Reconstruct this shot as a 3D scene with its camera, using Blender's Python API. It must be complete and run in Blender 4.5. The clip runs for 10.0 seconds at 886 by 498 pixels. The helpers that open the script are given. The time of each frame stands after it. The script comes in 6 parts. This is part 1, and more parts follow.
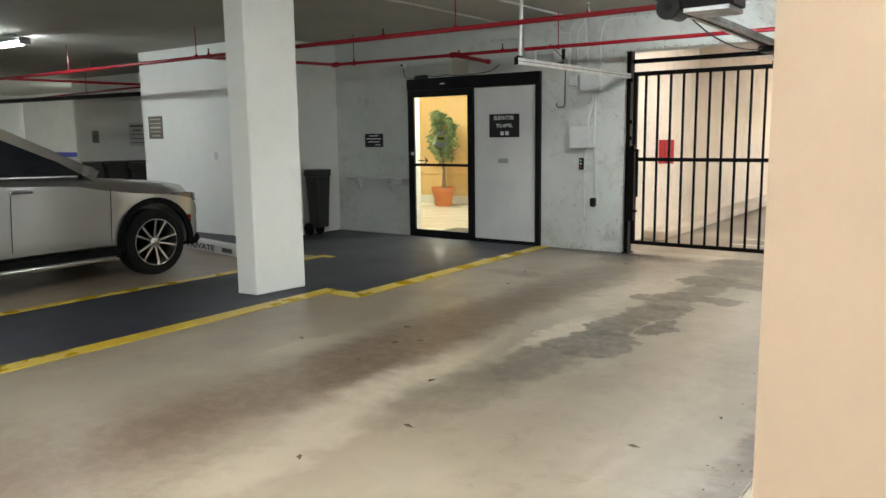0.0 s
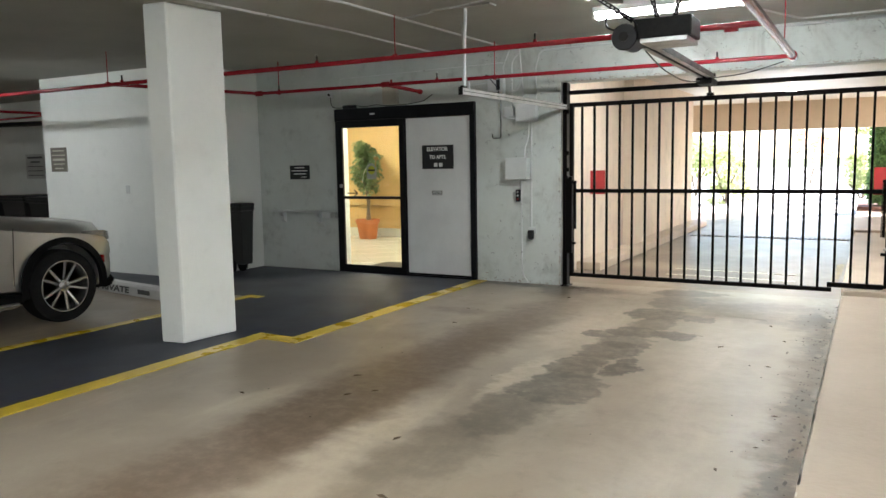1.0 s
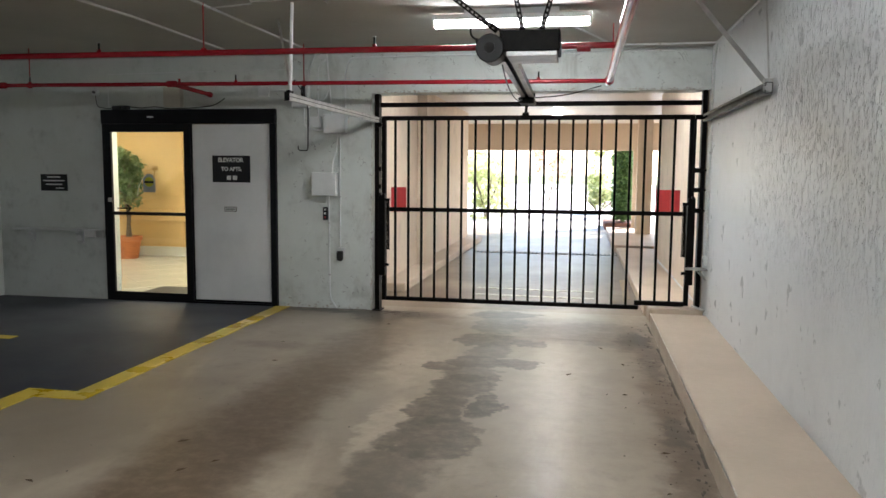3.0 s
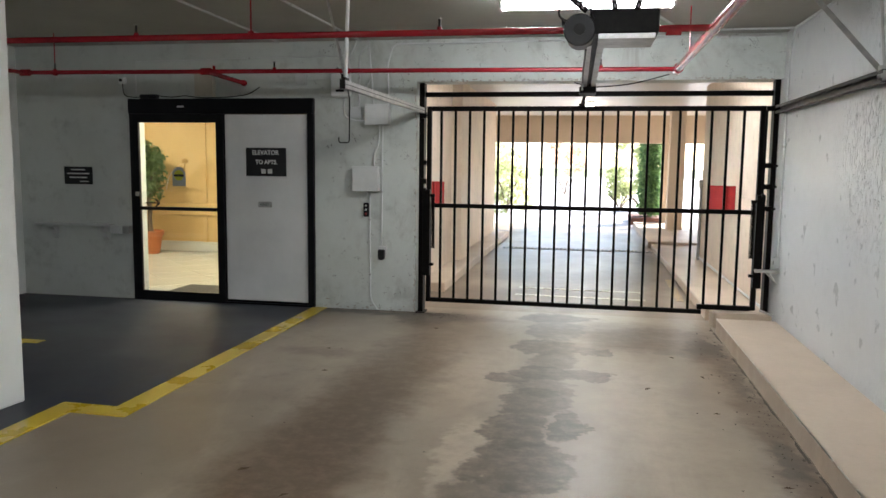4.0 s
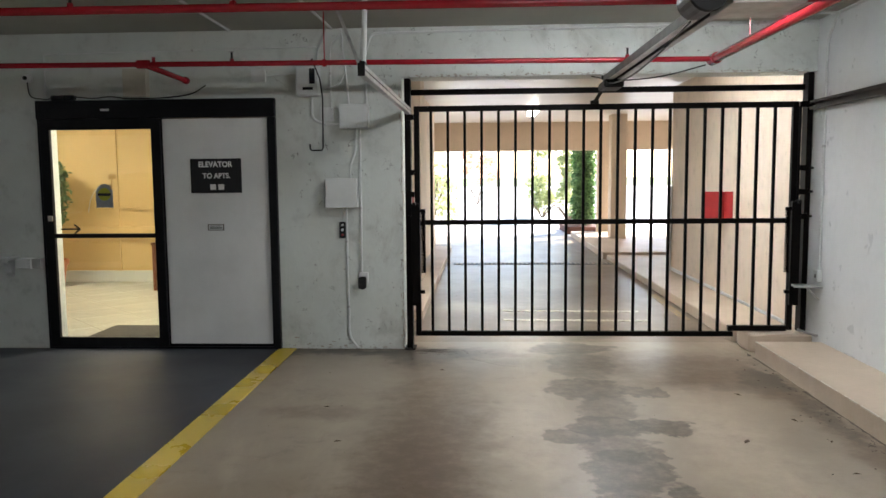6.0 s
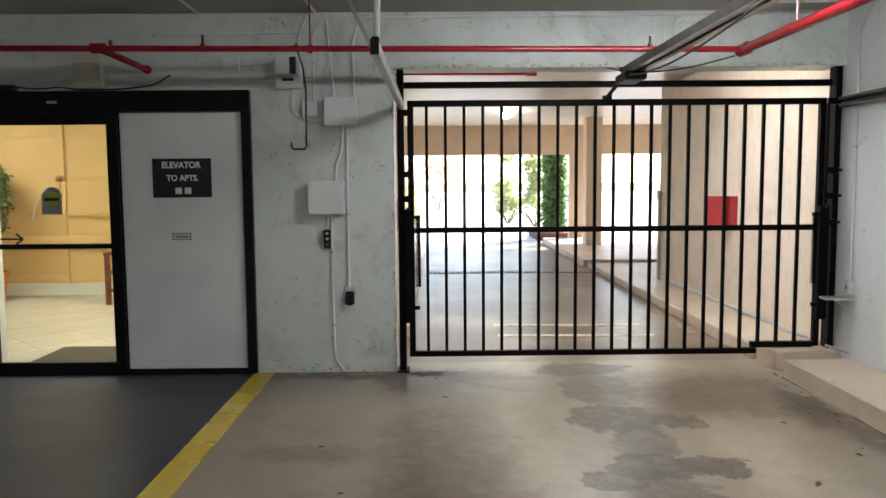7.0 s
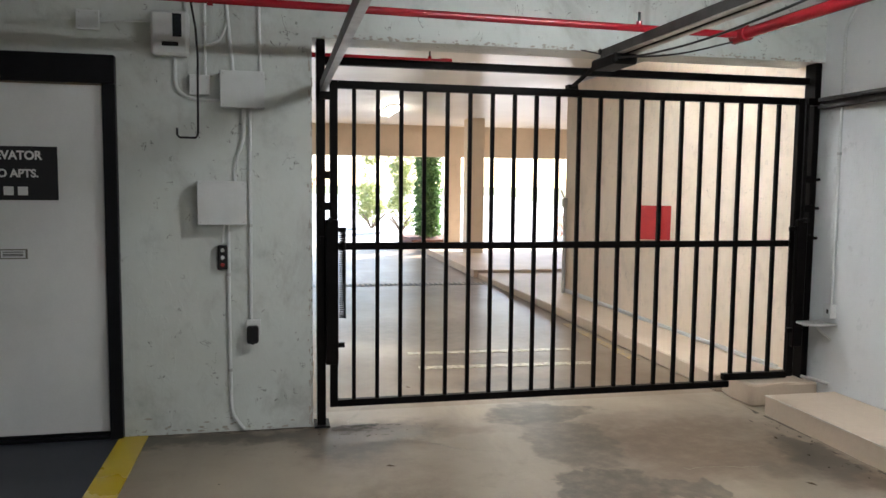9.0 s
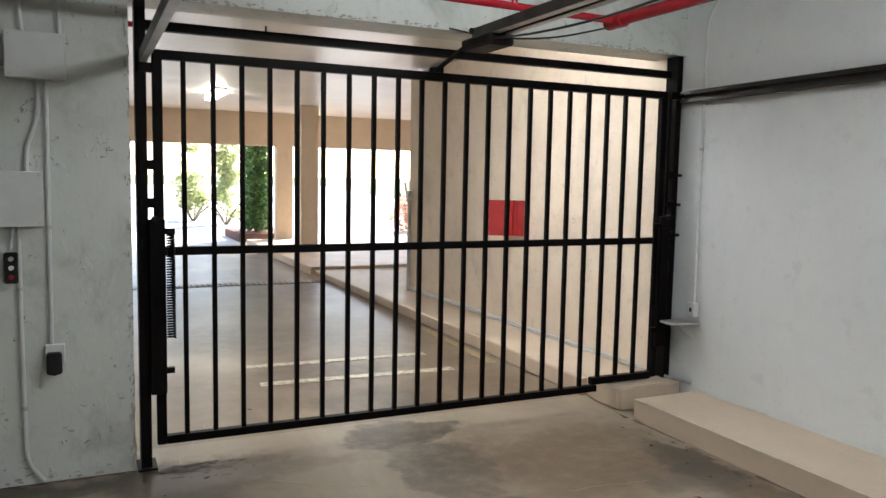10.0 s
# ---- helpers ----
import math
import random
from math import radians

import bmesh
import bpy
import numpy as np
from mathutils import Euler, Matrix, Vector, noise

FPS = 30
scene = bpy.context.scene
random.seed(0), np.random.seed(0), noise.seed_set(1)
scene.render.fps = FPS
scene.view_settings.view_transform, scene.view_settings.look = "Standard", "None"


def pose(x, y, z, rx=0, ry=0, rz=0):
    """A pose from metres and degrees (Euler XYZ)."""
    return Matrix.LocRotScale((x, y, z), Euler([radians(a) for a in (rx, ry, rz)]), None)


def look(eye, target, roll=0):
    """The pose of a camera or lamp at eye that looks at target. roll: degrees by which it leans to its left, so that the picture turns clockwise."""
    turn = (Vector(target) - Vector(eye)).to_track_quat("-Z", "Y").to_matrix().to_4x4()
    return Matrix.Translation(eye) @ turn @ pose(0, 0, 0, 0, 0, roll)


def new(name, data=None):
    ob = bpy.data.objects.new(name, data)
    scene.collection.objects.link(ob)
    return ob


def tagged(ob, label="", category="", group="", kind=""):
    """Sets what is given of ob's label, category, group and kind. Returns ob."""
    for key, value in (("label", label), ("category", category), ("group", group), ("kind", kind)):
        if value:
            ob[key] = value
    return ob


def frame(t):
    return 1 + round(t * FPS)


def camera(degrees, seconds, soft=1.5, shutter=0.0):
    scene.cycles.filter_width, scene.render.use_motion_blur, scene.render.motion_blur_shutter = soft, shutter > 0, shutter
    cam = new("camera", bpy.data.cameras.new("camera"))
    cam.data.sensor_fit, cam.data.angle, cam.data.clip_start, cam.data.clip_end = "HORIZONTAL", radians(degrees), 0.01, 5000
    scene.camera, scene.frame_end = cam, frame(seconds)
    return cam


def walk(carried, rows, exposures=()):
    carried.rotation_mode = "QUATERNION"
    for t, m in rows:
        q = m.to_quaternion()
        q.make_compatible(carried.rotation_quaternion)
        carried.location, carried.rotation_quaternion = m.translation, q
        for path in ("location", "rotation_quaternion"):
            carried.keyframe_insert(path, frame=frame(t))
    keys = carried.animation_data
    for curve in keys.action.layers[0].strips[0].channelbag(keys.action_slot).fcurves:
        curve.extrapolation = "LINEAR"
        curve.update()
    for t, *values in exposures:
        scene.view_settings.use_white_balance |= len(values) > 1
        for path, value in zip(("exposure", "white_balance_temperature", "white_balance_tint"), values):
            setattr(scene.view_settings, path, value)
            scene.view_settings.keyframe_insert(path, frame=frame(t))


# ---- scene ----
SKY, SUN, EXPO = 0.15, 5.0, 2.4
cam = camera(60.3, 10.0)
PATH = [
    (0, (0.148, 0.198, 1.524), (-1.015, 1.797, 1.227), -0.8),
    (0.5, (-0.145, 0.196, 1.548), (-1.181, 1.885, 1.274), -0.8),
    (1, (-0.328, 0.35, 1.56), (-1.3, 2.084, 1.334), -1.0),
    (1.5, (-0.581, 0.414, 1.608), (-1.372, 2.239, 1.402), -0.6),
    (2, (-0.827, 0.468, 1.602), (-1.347, 2.389, 1.403), -0.5),
    (3.5, (-1.544, 0.962, 1.616), (-1.892, 2.921, 1.414), 0.5),
    (4, (-1.826, 1.186, 1.627), (-2.196, 3.139, 1.407), 0.7),
    (4.5, (-2.086, 1.487, 1.601), (-2.496, 3.433, 1.392), 0.6),
    (5, (-2.422, 1.695, 1.6), (-2.728, 3.661, 1.403), 0.6),
    (5.5, (-2.699, 1.991, 1.574), (-2.887, 3.973, 1.388), -0.3),
    (6, (-2.935, 2.299, 1.606), (-3.038, 4.287, 1.417), -0.5),
    (6.2, (-2.982, 2.424, 1.587), (-3.029, 4.414, 1.396), -0.0),
    (7.3, (-3.458, 3.223, 1.578), (-3.439, 5.217, 1.42), -0.5),
    (7.5, (-3.534, 3.347, 1.57), (-3.55, 5.341, 1.422), -0.6),
    (8, (-3.743, 3.694, 1.607), (-3.719, 5.687, 1.446), -0.3),
    (8.5, (-3.803, 4.038, 1.58), (-3.621, 6.022, 1.409), 0.2),
    (9, (-3.872, 4.357, 1.59), (-3.454, 6.306, 1.422), 0.6),
    (9.5, (-3.949, 4.734, 1.61), (-3.25, 6.601, 1.447), 0.9),
    (10, (-3.88, 5.002, 1.604), (-3.035, 6.806, 1.419), 1.1),
]
walk(cam, [(t, look(eye, target, roll)) for t, eye, target, roll in PATH],
     [(t, EXPO + d, k, tint) for t, d, k, tint in ((0, 0.5, 6450, 10), (0.5, 0.39, 6400, 12), (1.2, 0.38, 6400, 11), (2, 0.05, 6400, 14), (3.5, -0.05, 6400, 14), (5, -0.01, 6400, 14), (6, -0.09, 6400, 14), (7.5, -0.1, 6450, 13), (9, -0.14, 6400, 14), (10, -0.26, 6450, 13))])
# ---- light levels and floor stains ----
TUBE_GLOW, GATE_GLOW, FILL_GLOW, PASSAGE_GLOW, LOBBY_GLOW = 15.0, 22.0, 47.0, 35.0, 22.0
# x, y of unseen fill tubes, added to brighten the column and far wall
FILL_TUBES = [(-5.8, -0.9), (-24.4, 7.4)]
# x, y, half width, half length, depth, softness of each damp or oily patch on the drive
STAINS = [(-3.33, 9.11, 0.42, 0.2, 1.0, 0.6), (-3.48, 8.96, 0.2, 0.3, 0.85, 0.5), (-4.23, 9.16, 0.8, 0.11, 0.9, 0.6), (-0.75, 8.29, 0.15, 0.36, 0.85, 0.3), (-0.98, 8.04, 0.22, 0.13, 0.55, 0.4),
          (-0.66, 7.25, 0.09, 0.55, 0.7, 0.4), (-0.65, 5.58, 0.1, 0.3, 0.7, 0.3), (-0.66, 4.2, 0.1, 0.35, 0.6, 0.3), (-2.06, 9.34, 0.38, 0.22, 0.85, 0.1), (-2.1, 8.72, 0.3, 0.42, 0.68, 0.14), (-2.2, 9.35, 0.28, 0.28, 0.62, 0.14), (-0.7, 8.3, 0.1, 0.3, 0.9, 0.25),
          (-2.14, 8.0, 0.3, 0.3, 0.85, 0.1), (-1.75, 7.91, 0.17, 0.17, 0.8, 0.1), (-2.42, 6.92, 0.14, 0.15, 0.8, 0.1), (-2.13, 7.1, 0.26, 0.21, 0.85, 0.08), (-1.78, 7.15, 0.19, 0.18, 0.85, 0.08),
          (-2.17, 6.37, 0.23, 0.3, 0.8, 0.1), (-1.92, 6.55, 0.08, 0.17, 0.7, 0.15), (-1.91, 5.94, 0.075, 0.34, 0.95, 0.2), (-2.23, 5.78, 0.23, 0.33, 0.8, 0.1), (-2.15, 5.2, 0.3, 0.38, 0.75, 0.1),
          (-2.08, 7.54, 0.2, 0.3, 0.7, 0.15), (-2.14, 6.77, 0.2, 0.28, 0.7, 0.15), (-2.27, 4.56, 0.25, 0.45, 0.6, 0.2), (-2.38, 3.77, 0.3, 0.6, 0.45, 0.4), (-2.0, 10.06, 0.5, 0.3, 0.6, 0.3),
          (-1.92, 11.09, 0.6, 0.5, 0.5, 0.4), (-2.33, 12.34, 0.7, 0.8, 0.5, 0.5)]
GRIMY = [(-1.73, 8.78, 0.42, 0.33, 0.7, 0.4), (-1.3, 8.5, 0.5, 0.42, 0.8, 0.5), (-1.0, 8.9, 0.4, 0.16, 0.7, 0.5), (-1.5, 8.25, 0.4, 0.25, 0.6, 0.5), (-1.4, 12.4, 0.55, 0.9, 0.9, 0.5), (-2.2, 10.95, 0.7, 0.4, 0.85, 0.5), (-1.1, 15.4, 0.5, 1.2, 0.9, 0.5), (-2.9, 12.6, 0.5, 0.7, 0.7, 0.5), (-2.88, 9.07, 0.5, 0.1, 0.5, 0.6), (-1.29, 9.15, 0.5, 0.12, 0.4, 0.6), (-2.68, 15.22, 0.9, 0.7, 0.6, 0.6),
         (-1.91, 10.37, 0.9, 0.25, 0.5, 0.5), (-3.33, 9.19, 0.5, 0.16, 0.95, 0.5), (-3.43, 8.91, 0.3, 0.35, 0.7, 0.6), (-4.23, 9.2, 0.8, 0.09, 0.9, 0.6), (-0.77, 8.14, 0.16, 0.5, 0.9, 0.5),
         (-0.67, 6.55, 0.13, 2.2, 0.7, 0.6), (-0.65, 3.53, 0.13, 2.2, 0.7, 0.6), (-3.33, 4.54, 0.38, 2.6, 0.9, 0.4), (-3.28, 7.09, 0.36, 1.5, 0.75, 0.55), (-4.08, 7.37, 0.35, 0.14, 0.6, 0.6),
         (-3.44, 2.17, 0.5, 1.2, 0.5, 0.7), (-2.74, 2.2, 0.5, 0.9, 0.35, 0.8), (-3.11, 10.55, 0.3, 0.9, 0.6, 0.6), (-1.0, 10.38, 0.3, 0.9, 0.6, 0.6), (-2.66, 13.93, 0.8, 0.7, 0.6, 0.6),
         (-1.23, 12.88, 0.5, 1.2, 0.5, 0.7)]
SCOURED = [(-2.77, 3.72, 0.2, 0.9, 0.5, 0.5), (-2.56, 2.59, 0.16, 0.6, 0.5, 0.5), (-1.21, 4.98, 0.4, 1.6, 0.3, 0.7), (-2.5, 5.34, 0.13, 0.6, 0.55, 0.3), (-2.69, 6.91, 0.2, 0.7, 0.4, 0.5),
           (-1.44, 6.64, 0.25, 1.2, 0.3, 0.6), (-3.03, 11.6, 0.5, 0.5, 0.4, 0.6)]

# ---- world, sun, exposure ----
world = bpy.data.worlds.new("sky")
scene.world = world
world.use_nodes = True
wn = world.node_tree
sky = wn.nodes.new("ShaderNodeTexSky")
sky.sky_type, sky.sun_disc = "NISHITA", False
sky.dust_density = 1.0
sky.sun_elevation, sky.sun_rotation = radians(35), radians(45)
wn.links.new(sky.outputs[0], wn.nodes["Background"].inputs[0])
wn.nodes["Background"].inputs[1].default_value = SKY
sun = new("sun", bpy.data.lights.new("sun", "SUN"))
sun.data.energy, sun.data.angle, sun.data.color = SUN, radians(0.6), (1.0, 0.95, 0.87)
sun.matrix_world = look((7.07, 7.07, 7.0), (0, 0, 0))


# ---- materials ----
def nodes_of(name):
    m = bpy.data.materials.new(name)
    m.use_nodes = True
    t = m.node_tree
    return m, t, t.nodes["Principled BSDF"]


def add(t, kind, **values):
    n = t.nodes.new(kind)
    for key, v in values.items():
        n.inputs[key].default_value = v
    return n


def noise_of(t, vec, scale, detail=6.0, rough=0.6, distort=0.0):
    n = add(t, "ShaderNodeTexNoise", Scale=scale, Detail=detail, Roughness=rough, Distortion=distort)
    t.links.new(vec, n.inputs["Vector"])
    return n.outputs["Fac"]


def ramp_of(t, fac, lo, hi):
    n = add(t, "ShaderNodeMapRange")
    n.inputs["From Min"].default_value, n.inputs["From Max"].default_value = lo, hi
    n.interpolation_type = "SMOOTHSTEP"
    t.links.new(fac, n.inputs["Value"])
    return n.outputs["Result"]


def mix_of(t, fac, a, b, mode="MIX"):
    n = t.nodes.new("ShaderNodeMix")
    n.data_type, n.blend_type = "RGBA", mode
    for v, i in ((fac, 0), (a, 6), (b, 7)):
        if isinstance(v, (int, float)):
            n.inputs[i].default_value = v
        elif isinstance(v, tuple):
            n.inputs[i].default_value = (*v, 1)
        else:
            t.links.new(v, n.inputs[i])
    return n.outputs[2]


def math_of(t, op, a, b=0.0):
    n = t.nodes.new("ShaderNodeMath")
    n.operation = op
    for v, i in ((a, 0), (b, 1)):
        if isinstance(v, (int, float)):
            n.inputs[i].default_value = v
        else:
            t.links.new(v, n.inputs[i])
    return n.outputs[0]


def bump_of(t, p, height, strength, distance):
    b = add(t, "ShaderNodeBump", Strength=strength, Distance=distance)
    t.links.new(height, b.inputs["Height"])
    t.links.new(b.outputs[0], p.inputs["Normal"])


def mat(name, c1, c2=None, scale=3.0, rough=0.6, metal=0.0, fine=80.0, bump=0.15, dist=0.002, wear=None, wear_at=0.68, spec=0.5, coat=0.0):
    """Paint, metal or plastic: two colours in clouds, a fine grain, and worn or dirty spots."""
    m, t, p = nodes_of(name)
    co = t.nodes.new("ShaderNodeTexCoord").outputs["Object"]
    big, small = noise_of(t, co, scale), noise_of(t, co, fine, 3)
    c2 = c2 or tuple(0.8 * v for v in c1)
    col = mix_of(t, ramp_of(t, big, 0.3, 0.7), c1, c2)
    col = mix_of(t, math_of(t, "MULTIPLY", small, 0.22), col, tuple(0.55 * v for v in c1))
    if wear:
        spots = ramp_of(t, noise_of(t, co, scale * 6, 8, 0.7), wear_at, wear_at + 0.06)
        col = mix_of(t, spots, col, wear)
    t.links.new(col, p.inputs["Base Color"])
    r = math_of(t, "ADD", math_of(t, "MULTIPLY", big, 0.25), rough - 0.12)
    t.links.new(r, p.inputs["Roughness"])
    p.inputs["Metallic"].default_value = metal
    p.inputs["Specular IOR Level"].default_value = spec
    p.inputs["Coat Weight"].default_value = coat
    bump_of(t, p, small, bump, dist)
    return m


def leafy(name, c1, c2, scale):
    """Leaves: colour in clumps, and light passing through the blade."""
    m, t, p = nodes_of(name)
    co = t.nodes.new("ShaderNodeTexCoord").outputs["Object"]
    isle = t.nodes.new("ShaderNodeNewGeometry").outputs["Random Per Island"]
    col = mix_of(t, ramp_of(t, math_of(t, "ADD", math_of(t, "MULTIPLY", isle, 0.5), math_of(t, "MULTIPLY", noise_of(t, co, scale, 3), 0.5)), 0.2, 0.8), c1, c2)
    t.links.new(col, p.inputs["Base Color"])
    p.inputs["Roughness"].default_value = 0.45
    thin = t.nodes.new("ShaderNodeBsdfTranslucent")
    t.links.new(col, thin.inputs["Color"])
    both = add(t, "ShaderNodeMixShader", Fac=0.45)
    t.links.new(p.outputs[0], both.inputs[1])
    t.links.new(thin.outputs[0], both.inputs[2])
    t.links.new(both.outputs[0], t.nodes["Material Output"].inputs["Surface"])
    return m


def stucco(name, c1, c2, gloss, trowel, marks, rough_until=None, worn_from=None):
    """Painted, hand-trowelled concrete: raised flakes, scratches and scuffs."""
    m, t, p = nodes_of(name)
    co = t.nodes.new("ShaderNodeTexCoord").outputs["Object"]
    mp = add(t, "ShaderNodeMapping", Scale=(1.0, 1.0, 0.34 if rough_until else 0.55))
    t.links.new(co, mp.inputs[0])
    big, mid = noise_of(t, co, 0.9, 5), noise_of(t, co, 5.0, 8, 0.65)
    flakes = noise_of(t, mp.outputs[0], 34.0 if rough_until else 15.0, 4, 0.6, 0.9 if rough_until else 0.5)
    fine = noise_of(t, co, 120.0, 2)
    col = mix_of(t, ramp_of(t, big, 0.35, 0.7), c1, c2)
    col = mix_of(t, math_of(t, "MULTIPLY", ramp_of(t, mid, 0.5, 0.85), min(1.0, 0.25 + marks)), col, tuple(0.72 * v for v in c2))
    wear = marks
    if worn_from:
        along = t.nodes.new("ShaderNodeSeparateXYZ")
        t.links.new(co, along.inputs[0])
        wear = math_of(t, "MULTIPLY", math_of(t, "ADD", 0.22, ramp_of(t, along.outputs["X"], worn_from, worn_from + 0.5)), marks)
    scuff = math_of(t, "MULTIPLY", ramp_of(t, noise_of(t, co, 7.0, 9, 0.74, 1.6), 0.66, 0.73), math_of(t, "MULTIPLY", wear, 0.3))
    col = mix_of(t, scuff, col, (0.16, 0.15, 0.14))
    nick = add(t, "ShaderNodeMapping", Rotation=(0.5, 0.7, 0.4), Scale=(1.0, 1.0, 0.3))
    t.links.new(co, nick.inputs[0])
    scratch = math_of(t, "MULTIPLY", ramp_of(t, noise_of(t, nick.outputs[0], 26.0, 4, 0.6, 0.8), 0.74, 0.78), math_of(t, "MULTIPLY", wear, 0.4))
    col = mix_of(t, scratch, col, (0.2, 0.19, 0.18))
    curl = noise_of(t, co, 5.5, 5, 0.6, 2.2)
    thread = math_of(t, "SUBTRACT", 1.0, ramp_of(t, math_of(t, "ABSOLUTE", math_of(t, "SUBTRACT", curl, 0.5)), 0.003, 0.012))
    thread = math_of(t, "MULTIPLY", thread, math_of(t, "MULTIPLY", ramp_of(t, noise_of(t, co, 7.5, 2), 0.6, 0.63), wear))
    col = mix_of(t, thread, col, (0.09, 0.085, 0.08))
    chip = math_of(t, "MULTIPLY", ramp_of(t, noise_of(t, co, 19.0, 3, 0.65, 0.9), 0.74, 0.755), math_of(t, "MULTIPLY", ramp_of(t, noise_of(t, co, 1.7, 2), 0.5, 0.6), wear))
    col = mix_of(t, chip, col, (0.075, 0.07, 0.065))
    smear = math_of(t, "MULTIPLY", ramp_of(t, noise_of(t, mp.outputs[0], 1.9, 7, 0.7, 0.6), 0.5, 0.74), math_of(t, "MULTIPLY", wear, 0.55))
    col = mix_of(t, smear, col, (0.24, 0.225, 0.20))
    t.links.new(col, p.inputs["Base Color"])
    t.links.new(math_of(t, "ADD", gloss, math_of(t, "MULTIPLY", mid, 0.2)), p.inputs["Roughness"])
    ridge = math_of(t, "ADD", math_of(t, "MULTIPLY", ramp_of(t, flakes, 0.52, 0.62), trowel), math_of(t, "MULTIPLY", mid, 0.5))
    if rough_until:
        sep = t.nodes.new("ShaderNodeSeparateXYZ")
        t.links.new(co, sep.inputs[0])
        ridge = math_of(t, "MULTIPLY", ridge, math_of(t, "SUBTRACT", 1.03, ramp_of(t, sep.outputs["Y"], rough_until - 1.2, rough_until + 0.6)))
        level = math_of(t, "ADD", sep.outputs["Z"], math_of(t, "MULTIPLY", big, 0.6))
        band = math_of(t, "SUBTRACT", ramp_of(t, level, 1.2, 1.7), math_of(t, "MULTIPLY", ramp_of(t, level, 2.2, 2.7), 0.65))
        ridge = math_of(t, "MULTIPLY", ridge, math_of(t, "ADD", 0.06, band))
    h = math_of(t, "ADD", ridge, math_of(t, "MULTIPLY", fine, 0.1))
    bump_of(t, p, h, 1.0 if rough_until else 0.5, 0.022 if rough_until else 0.012)
    return m


def floor_paint(name, c1, c2, dark, rough, relief, spec=0.42):
    """A sealed concrete floor: cloudy colour, tyre grime, dark damp patches and scattered grit."""
    m, t, p = nodes_of(name)
    co = t.nodes.new("ShaderNodeTexCoord").outputs["Object"]
    big, mid, fine = noise_of(t, co, 0.45, 4, 0.55, 0.6), noise_of(t, co, 2.6, 5, 0.55), noise_of(t, co, 55.0, 4)
    col = mix_of(t, ramp_of(t, big, 0.35, 0.68), c1, c2)
    col = mix_of(t, math_of(t, "MULTIPLY", mid, 0.22), col, dark)
    col = mix_of(t, math_of(t, "MULTIPLY", fine, 0.2), col, tuple(0.6 * v for v in c1))
    sweep = add(t, "ShaderNodeMapping", Rotation=(0, 0, 0.2), Scale=(1.0, 0.28, 1.0))
    t.links.new(co, sweep.inputs[0])
    worn = ramp_of(t, noise_of(t, sweep.outputs[0], 1.5, 7, 0.66, 0.4), 0.5, 0.74)
    col = mix_of(t, math_of(t, "MULTIPLY", worn, 0.45), col, tuple(1.35 * v for v in c2))
    mottle = ramp_of(t, noise_of(t, co, 6.0, 9, 0.74, 0.3), 0.47, 0.72)
    col = mix_of(t, math_of(t, "MULTIPLY", mottle, math_of(t, "MULTIPLY", ramp_of(t, noise_of(t, co, 0.8, 3), 0.4, 0.65), 0.6)), col, tuple(0.5 * v for v in c1))
    specks = ramp_of(t, noise_of(t, co, 34.0, 5, 0.7), 0.68, 0.74)
    col = mix_of(t, math_of(t, "MULTIPLY", specks, 0.55), col, dark)
    rgh = math_of(t, "ADD", rough, math_of(t, "MULTIPLY", mid, 0.12))
    warp = t.nodes.new("ShaderNodeVectorMath")
    warp.operation = "MULTIPLY_ADD"
    wob = add(t, "ShaderNodeTexNoise", Scale=4.2, Detail=5.0, Roughness=0.6)
    t.links.new(co, wob.inputs["Vector"])
    t.links.new(wob.outputs["Color"], warp.inputs[0])
    warp.inputs[1].default_value = (0.5, 0.5, 0)
    t.links.new(co, warp.inputs[2])
    patchy = math_of(t, "ADD", 0.58, math_of(t, "MULTIPLY", ramp_of(t, noise_of(t, co, 9.0, 8, 0.72), 0.32, 0.62), 0.5))
    for (x, y, rx, ry, depth, edge), tint in [(s, tuple(1.5 * v for v in c2)) for s in SCOURED] + [(s, (0.11, 0.072, 0.044)) for s in GRIMY] + [(s, dark) for s in STAINS]:
        g = add(t, "ShaderNodeMapping", Location=(-(x + 0.25) / rx, -(y + 0.25) / ry, 0), Scale=(1 / rx, 1 / ry, 0))
        t.links.new(warp.outputs[0], g.inputs[0])
        d = t.nodes.new("ShaderNodeVectorMath")
        d.operation = "LENGTH"
        t.links.new(g.outputs[0], d.inputs[0])
        blot = math_of(t, "MULTIPLY", math_of(t, "SUBTRACT", 1.0, ramp_of(t, d.outputs["Value"], 1 - edge, 1 + edge)), math_of(t, "MULTIPLY", patchy, depth))
        col = mix_of(t, blot, col, tint)
    t.links.new(col, p.inputs["Base Color"])
    t.links.new(rgh, p.inputs["Roughness"])
    p.inputs["Specular IOR Level"].default_value = spec
    bump_of(t, p, math_of(t, "ADD", mid, math_of(t, "MULTIPLY", fine, 0.25)), relief, 0.006)
    return m


def glow(name, colour, strength):
    m, t, p = nodes_of(name)
    p.inputs["Base Color"].default_value = (0.9, 0.9, 0.9, 1)
    p.inputs["Emission Color"].default_value = (*colour, 1)
    p.inputs["Emission Strength"].default_value = strength
    return m


def glass_of(name, tint, rough=0.0):
    m, t, p = nodes_of(name)
    p.inputs["Base Color"].default_value = (*tint, 1)
    p.inputs["Transmission Weight"].default_value = 1.0
    p.inputs["Roughness"].default_value = rough
    p.inputs["IOR"].default_value = 1.45
    return m


